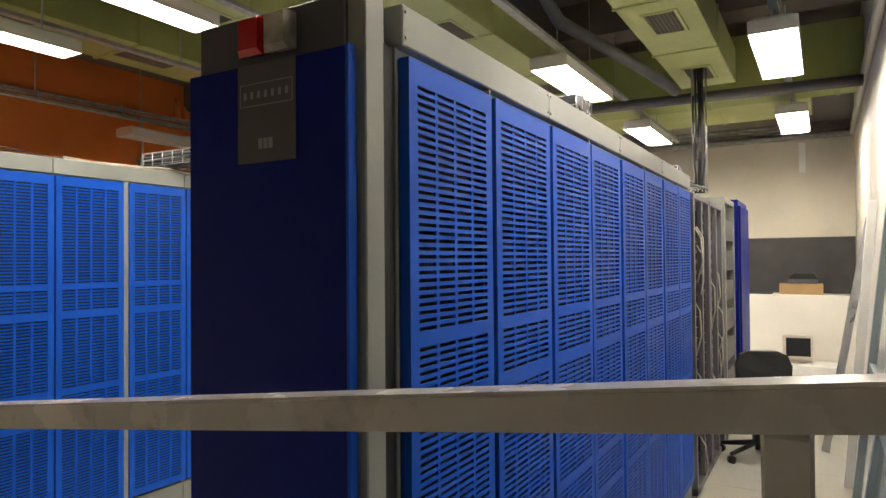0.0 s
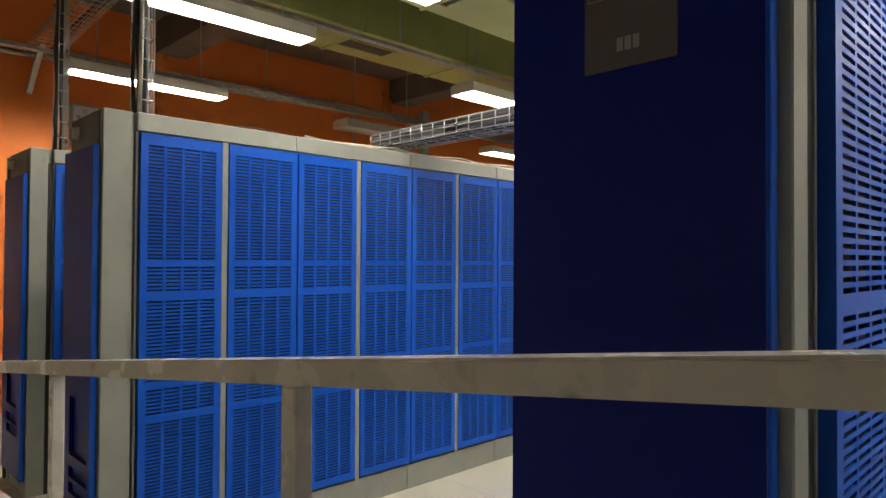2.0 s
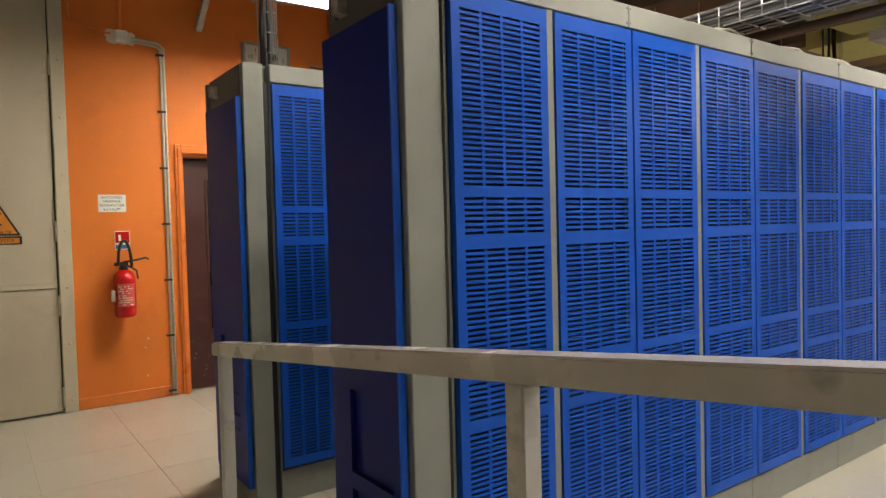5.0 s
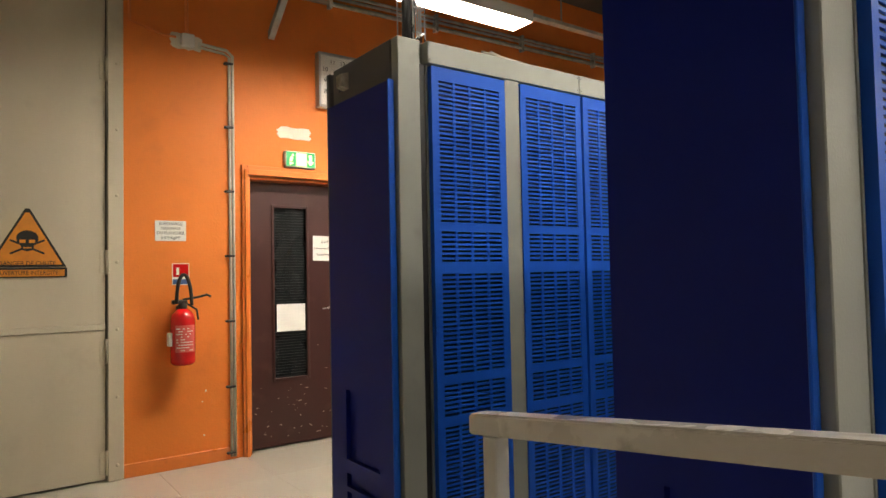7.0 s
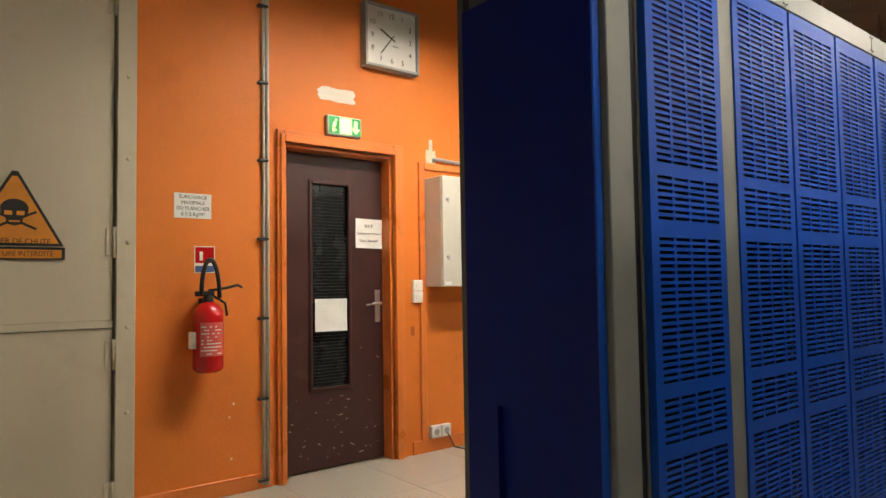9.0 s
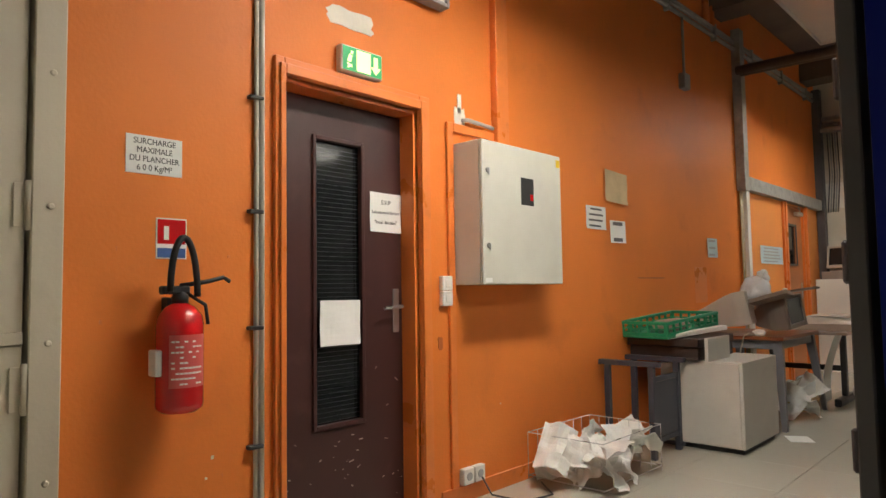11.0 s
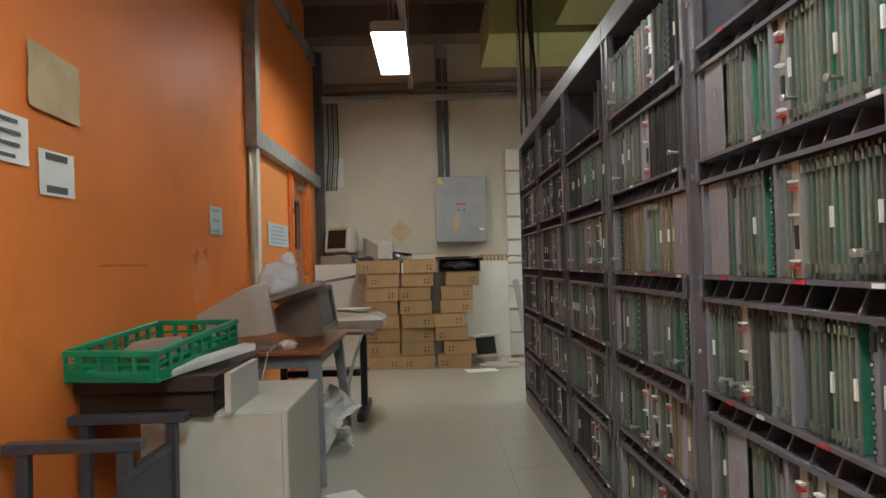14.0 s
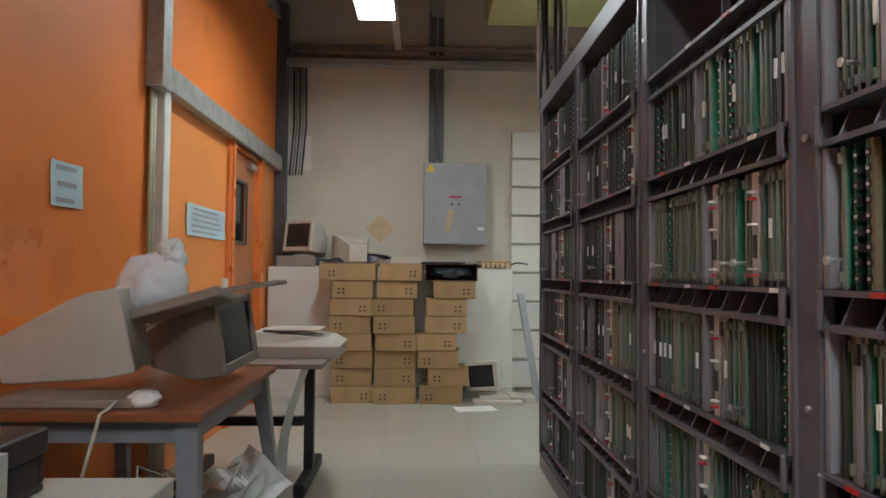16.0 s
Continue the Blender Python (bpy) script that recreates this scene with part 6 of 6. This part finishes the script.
solo("white_cable", tube(bmesh.new(), [(-7.42, 5.50, TZ + 0.03), (-7.45, 5.455, TZ), (-7.50, 5.44, 0.5), (-7.58, 5.42, 0.2), (-7.68, 5.40, 0.02)], 0.006, 6), CABLEW, "white cable hanging from the table", "cable")
rc = random.Random(31)
for i in range(16):
    c = Vector((rc.uniform(-7.8, -7.35), rc.uniform(5.7, 6.5), rc.uniform(0.03, 0.25)))
    pts = [c + Vector((0.22 * math.cos(a * 0.9 + i), 0.2 * math.sin(a * 0.9 + i), 0.06 * math.sin(a * 2 + i))) for a in range(8)]
    for p in pts:
        p.z, p.x = max(0.006, p.z), max(WX + 0.02, p.x)
    solo("loose_cable", tube(bmesh.new(), pts, rc.uniform(0.003, 0.006), 5), CABLEY if i % 3 else CABLEW, "tangled yellowed cable below the table", "cable", "cable tangle")
for i in range(4):
    crumpled(-7.30 + 0.05 * (i % 2), 6.05 + 0.13 * i, 0.06 + 0.05 * i, 0.22, 0.30, 40 + i, i * 1.3, (0.7 - 0.4 * i, 0.5))

# second, smaller stand with printer
ps = thing("printer_stand", (-7.3, 7.1, 0), "dark steel stand with a grey top", "stand")
part("tabletop", B(-7.85, -7.0, 6.78, 7.5, 0.66, 0.685, bev=0.004), PCT, ps, world=True)
for x in (-7.75, -7.12):
    part("leg", B(x - 0.025, x + 0.025, 7.12, 7.18, 0.07, 0.66, bev=0.004), RUBBER, ps, world=True)
    part("foot", B(x - 0.03, x + 0.03, 6.85, 7.45, 0.0, 0.069, bev=0.01), RUBBER, ps, world=True)
part("cross_bar", B(-7.72, -7.15, 7.13, 7.17, 0.30, 0.35, bev=0.004), RUBBER, ps, world=True)
pr = thing("printer", (-7.08, 7.2, 0.685), "beige desktop printer on a stand", "printer")
part("body", loft(bmesh.new(), [[(-7.45, 6.98, 0.686), (-6.95, 6.98, 0.686), (-6.95, 7.36, 0.686), (-7.45, 7.36, 0.686)], [(-7.45, 6.97, 0.75), (-6.94, 6.97, 0.75), (-6.94, 7.38, 0.75), (-7.45, 7.38, 0.75)], [(-7.41, 7.02, 0.82), (-7.01, 7.02, 0.79), (-7.01, 7.34, 0.79), (-7.41, 7.34, 0.82)]]), PCB, pr, world=True)
part("paper_tray", B(-7.36, -7.06, 7.05, 7.30, 0.825, 0.832, bev=0.002), PCB, pr, world=True)
solo("keyboard", B(-7.62, -7.5, 6.86, 7.3, 0.686, 0.725, bev=0.005), PCB, "beige keyboard on the stand", "keyboard")
bm = bmesh.new()
loft(bm, [[(-7.10 - 0.12 * math.sin(z * 3), y, 0.66 - z) for y in (6.76, 7.05)] + [(-7.098 - 0.12 * math.sin(z * 3), y, 0.66 - z) for y in (7.05, 6.76)] for z in (0.0, 0.1, 0.2, 0.3, 0.4, 0.5, 0.62)])
solo("hanging_paper", bm, PAPER, "long white paper sheet hanging from the stand", "paper")
# cables beside the white upright
for i in range(7):
    y = 6.995 - 0.012 * i
    pts = [(WX + 0.02, y, 2.1), (WX + 0.025, y - 0.01, 1.6), (WX + 0.03, y - 0.015 + 0.01 * (i % 2), 1.1), (WX + 0.03, y - 0.02 * (i % 3), 0.4)]
    solo("wall_cable", tube(bmesh.new(), pts, 0.006, 6), (CABLEY, CABLEW, EBOXG)[i % 3], "cable running down the wall beside the white upright", "cable", "wall cables")
for i in range(5):
    x = -7.80 + 0.03 * i
    solo("wall_cable", tube(bmesh.new(), [(x, NY - 0.03, 3.18), (x + 0.01, NY - 0.035, 2.6), (x - 0.03, NY - 0.03, 2.1)], 0.008, 6), (CABLEB, ZINC)[i % 2], "dark cable hanging in the corner", "cable", "corner cables")

# ---- far aisle seen past the first row ----
for k in range(2):
    y = 4.72 + k * 0.72
    t = thing("open_frame", (-0.95, y, 0), "grey open distribution frame hung with white cables", "rack", "distribution frames")
    bm = bmesh.new()
    for yy in (y, y + 0.33, y + 0.66):
        box(bm, -0.80, -0.765, yy, yy + 0.04, 0.0, 2.02, 0.003)
    box(bm, -1.15, -0.765, y + 0.002, y + 0.70, 2.021, 2.06, 0.003), box(bm, -1.15, -0.765, y, y + 0.70, 0.0, 0.05, 0.003)
    box(bm, -1.15, -1.10, y, y + 0.70, 0.051, 2.02)
    part("frame", bm, RACK, t, world=True)
    bm = bmesh.new()
    for i in range(24):
        z = 0.12 + i * 0.078
        for yy in (y + 0.06, y + 0.39):
            box(bm, -1.0, -0.80, yy, yy + 0.08, z, z + 0.045)
    part("terminal_block", bm, HEAD, t, "rows of dark terminal blocks", world=True)
    tagged(t.children[-1], kind="stuff")
    bm = bmesh.new()
    r = random.Random(k + 40)
    for i in range(6):
        yy = y + r.uniform(0.05, 0.62)
        z = r.uniform(0.3, 1.9)
        tube(bm, [(-0.80, yy, z), (-0.76, yy + 0.03, z - 0.08), (-0.75, yy + r.uniform(-0.05, 0.08), z - 0.25), (-0.79, yy + 0.05, z - 0.4)], 0.006, 5)
    tagged(part("jumper_cable", bm, CABLEW, t, "white jumper cables", world=True), kind="stuff")
t = thing("open_frame", (-0.95, 6.25, 0), "tall grey frame between the open racks and a blue cabinet", "rack")
bm = bmesh.new()
box(bm, -1.2, -0.75, 6.20, 6.25, 0, 2.15, 0.003), box(bm, -1.2, -0.75, 6.85, 6.90, 0, 2.15, 0.003), box(bm, -1.2, -0.75, 6.251, 6.849, 2.1, 2.15, 0.003), box(bm, -1.2, -1.1, 6.251, 6.849, 0.0, 2.1)
part("frame", bm, GREY, t, world=True)
bm = bmesh.new()
for i in range(7):
    box(bm, -1.05, -0.76, 6.27, 6.83, 0.15 + i * 0.27, 0.33 + i * 0.27, 0.003)
part("equipment_block", bm, HEAD, t, world=True)
t = thing("equipment_cabinet", (-0.95, 7.3, 0), "blue equipment cabinet at the end of the row", "cabinet")
part("body", B(-1.25, -0.72, 6.95, 7.75, 0.0, 2.18, bev=0.006), NAVY, t, world=True)
part("door", B(-0.718, -0.70, 6.97, 7.73, 0.1, 2.12, bev=0.004), NAVY, t, world=True)

ch = thing("office_chair", (-0.50, 5.85, 0), "black swivel office chair on castors", "chair", rz=20)
part("backrest", loft(bmesh.new(), [[(-0.15, -0.03 + d, 0.60), (0.15, -0.03 + d, 0.60), (0.19, -0.025 + d, 0.66), (0.20, -0.02 + d, 0.78), (0.17, -0.01 + d, 0.86), (0.11, 0.0 + d, 0.89), (-0.11, 0.0 + d, 0.89), (-0.17, -0.01 + d, 0.86), (-0.20, -0.02 + d, 0.78), (-0.19, -0.025 + d, 0.66)] for d in (-0.24, -0.17)]), RUBBER, ch)
part("seat", B(-0.24, 0.24, -0.20, 0.24, 0.43, 0.50, bev=0.025), RUBBER, ch)
part("back_bracket", tube(bmesh.new(), [(0, -0.05, 0.42), (0, -0.24, 0.42), (0, -0.23, 0.65)], 0.018), RUBBER, ch)
part("column", tube(bmesh.new(), [(0, 0, 0.12), (0, 0, 0.43)], 0.028, 12), RUBBER, ch)
for i in range(5):
    a_ = 2 * math.pi * i / 5
    c, s = math.cos(a_), math.sin(a_)
    part("leg", tube(bmesh.new(), [(0, 0, 0.13), (0.28 * c, 0.28 * s, 0.075)], 0.024, 8, 0.016), RUBBER, ch)
    part("castor", tube(bmesh.new(), [(0.28 * c - 0.02 * s, 0.28 * s + 0.02 * c, 0.03), (0.28 * c + 0.02 * s, 0.28 * s - 0.02 * c, 0.03)], 0.03, 12), RUBBER, ch)

solo("cardboard_box", B(-0.52, -0.02, 9.66, 9.95, 1.131, 1.27, bev=0.004), CARD, "open brown carton on the far ledge", "box")
solo("typewriter", loft(bmesh.new(), [[(-0.42, 9.70, 1.275), (-0.08, 9.70, 1.275), (-0.08, 9.92, 1.275), (-0.42, 9.92, 1.275)], [(-0.42, 9.72, 1.33), (-0.08, 9.72, 1.33), (-0.08, 9.92, 1.36), (-0.42, 9.92, 1.36)], [(-0.36, 9.80, 1.40), (-0.12, 9.80, 1.40), (-0.12, 9.9, 1.41), (-0.36, 9.9, 1.41)]]), RUBBER, "dark office machine standing on the carton", "machine")
solo("dark_folder", B(-0.95, -0.6, 9.66, 9.9, 1.131, 1.17, bev=0.004), FOIL, "dark papers on the far ledge", "clutter")
solo("waste_basket", lathe(bmesh.new(), [(0.10, 0), (0.13, 0.30), (0.125, 0.30), (0.095, 0.01)], 18, Matrix.Translation((0.02, 7.6, 0))), EBOXG, "grey waste basket on the floor", "basket")
solo("wall_thermometer", B(-0.28, -0.20, NY - 0.02, NY - 0.001, 2.75, 3.15, bev=0.004), WHITE, "white narrow wall plate with dark spots", "fitting")


def leaning_window(y0, y1, h, xb, xt, seed, bar=True):
    t = thing("window_sash", ((xb + xt) / 2, (y0 + y1) / 2, 0), "grey-green framed window sash leaning on the white wall", "window", "leaning sashes")
    ang = math.atan2(xt - xb, h)
    m = Matrix.Translation((xb, (y0 + y1) / 2, 0.012)) @ Matrix.Rotation(ang, 4, "Y")
    w = y1 - y0
    L_ = math.hypot(h, xt - xb)
    bm = bmesh.new()
    for q in ((-w / 2, -w / 2 + 0.06, 0, L_), (w / 2 - 0.06, w / 2, 0, L_), (-w / 2 + 0.06, w / 2 - 0.06, 0, 0.07), (-w / 2 + 0.06, w / 2 - 0.06, L_ - 0.06, L_)):
        box(bm, -0.04, 0.0, q[0], q[1], q[2], q[3], 0.003, m)
    if bar:
        box(bm, -0.035, -0.005, -w / 2 + 0.06, w / 2 - 0.06, L_ * 0.5, L_ * 0.5 + 0.04, 0.002, m)
    part("sash_frame", bm, mat("grey_green_sash_paint", (0.30, 0.35, 0.34), 0.4), t, world=True)
    part("glass_pane", box(bmesh.new(), -0.022, -0.018, -w / 2 + 0.06, w / 2 - 0.06, 0.07, L_ - 0.06, 0, m), GLASS, t, world=True)


leaning_window(1.9, 2.9, 1.92, 0.05, 0.33, 1)
leaning_window(3.1, 4.3, 1.96, 0.12, 0.34, 2)
bm = B(-0.03, 0.03, -0.012, 0.012, 0, 1.95, bev=0.003, m=Matrix.Translation((-0.02, 6.3, 0.006)) @ Matrix.Rotation(radians(10), 4, "Y"))
solo("leaning_batten", bm, ALU, "pale metal batten leaning on the white wall", "batten")
bm = B(-0.03, 0.03, -0.012, 0.012, 0, 2.0, bev=0.003, m=Matrix.Translation((0.12, 5.4, 0.006)) @ Matrix.Rotation(radians(5), 4, "Y"))
solo("leaning_batten", bm, WHITE, "white batten leaning on the wall", "batten")
bm = tube(bmesh.new(), [(EX - 0.03, 1.2, 3.2), (EX - 0.03, NY - 0.2, 3.2)], 0.03)
tube(bm, [(EX - 0.03, 1.2, 3.3), (EX - 0.03, NY - 0.2, 3.3)], 0.02)
solo("wall_pipe", bm, EBOX, "pale pipes running along the white wall", "pipe")

# flip chart and chair beyond the second row
fc = thing("flip_chart", (-3.75, 9.1, 0), "grey flip-chart easel with metal legs", "easel")
part("board", B(-4.12, -3.45, 9.0, 9.03, 0.85, 1.68, bev=0.004), EBOXG, fc, world=True)
bm = bmesh.new()
for q in ((-4.14, -4.12, 0.83, 1.70), (-3.45, -3.43, 0.83, 1.70)):
    box(bm, q[0], q[1], 8.985, 9.035, q[2], q[3], 0.002)
box(bm, -4.12, -3.45, 8.985, 9.035, 1.68, 1.70, 0.002), box(bm, -4.12, -3.45, 8.985, 9.035, 0.83, 0.85, 0.002)
part("board_frame", bm, ALU, fc, world=True)
for x0, y0, x1, y1 in ((-4.0, 9.0, -4.2, 8.75), (-3.57, 9.0, -3.4, 8.75), (-3.78, 9.05, -3.78, 9.45)):
    part("leg", tube(bmesh.new(), [(x0, y0, 1.6), (x1, y1, 0.0)], 0.012), ALU, fc, world=True)
oc = thing("visitor_chair", (-4.05, 9.3, 0), "dark chair with thin metal legs near the easel", "chair")
part("seat", B(-4.28, -3.86, 9.12, 9.52, 0.42, 0.47, bev=0.012), RUBBER, oc, world=True)
part("backrest", B(-4.28, -3.86, 9.50, 9.54, 0.60, 0.85, bev=0.012), RUBBER, oc, world=True)
for x in (-4.26, -3.88):
    for y in (9.14, 9.5):
        part("leg", tube(bmesh.new(), [(x, y, 0.0), (x, y, 0.62 if y > 9.3 else 0.42)], 0.01), ALU, oc, world=True)

# ---- floor tiles, last ----
TS = 0.6
TILE = finish("floor_tile", B(-TS / 2 + 0.0012, TS / 2 - 0.0012, -TS / 2 + 0.0012, TS / 2 - 0.0012, -0.0029, 0.0, bev=0.0006), FLOORM)
nx, ny = 14, 20
for i in range(nx):
    for j in range(ny):
        x, y = WX + TS / 2 + i * TS, -1.55 + TS / 2 + j * TS
        if (y < 0.5 and x > -4.0) or y > NY or x > EX:
            continue
        o = part("floor_tile", TILE, None, floor)
        o.location = (x, y, 0.0)
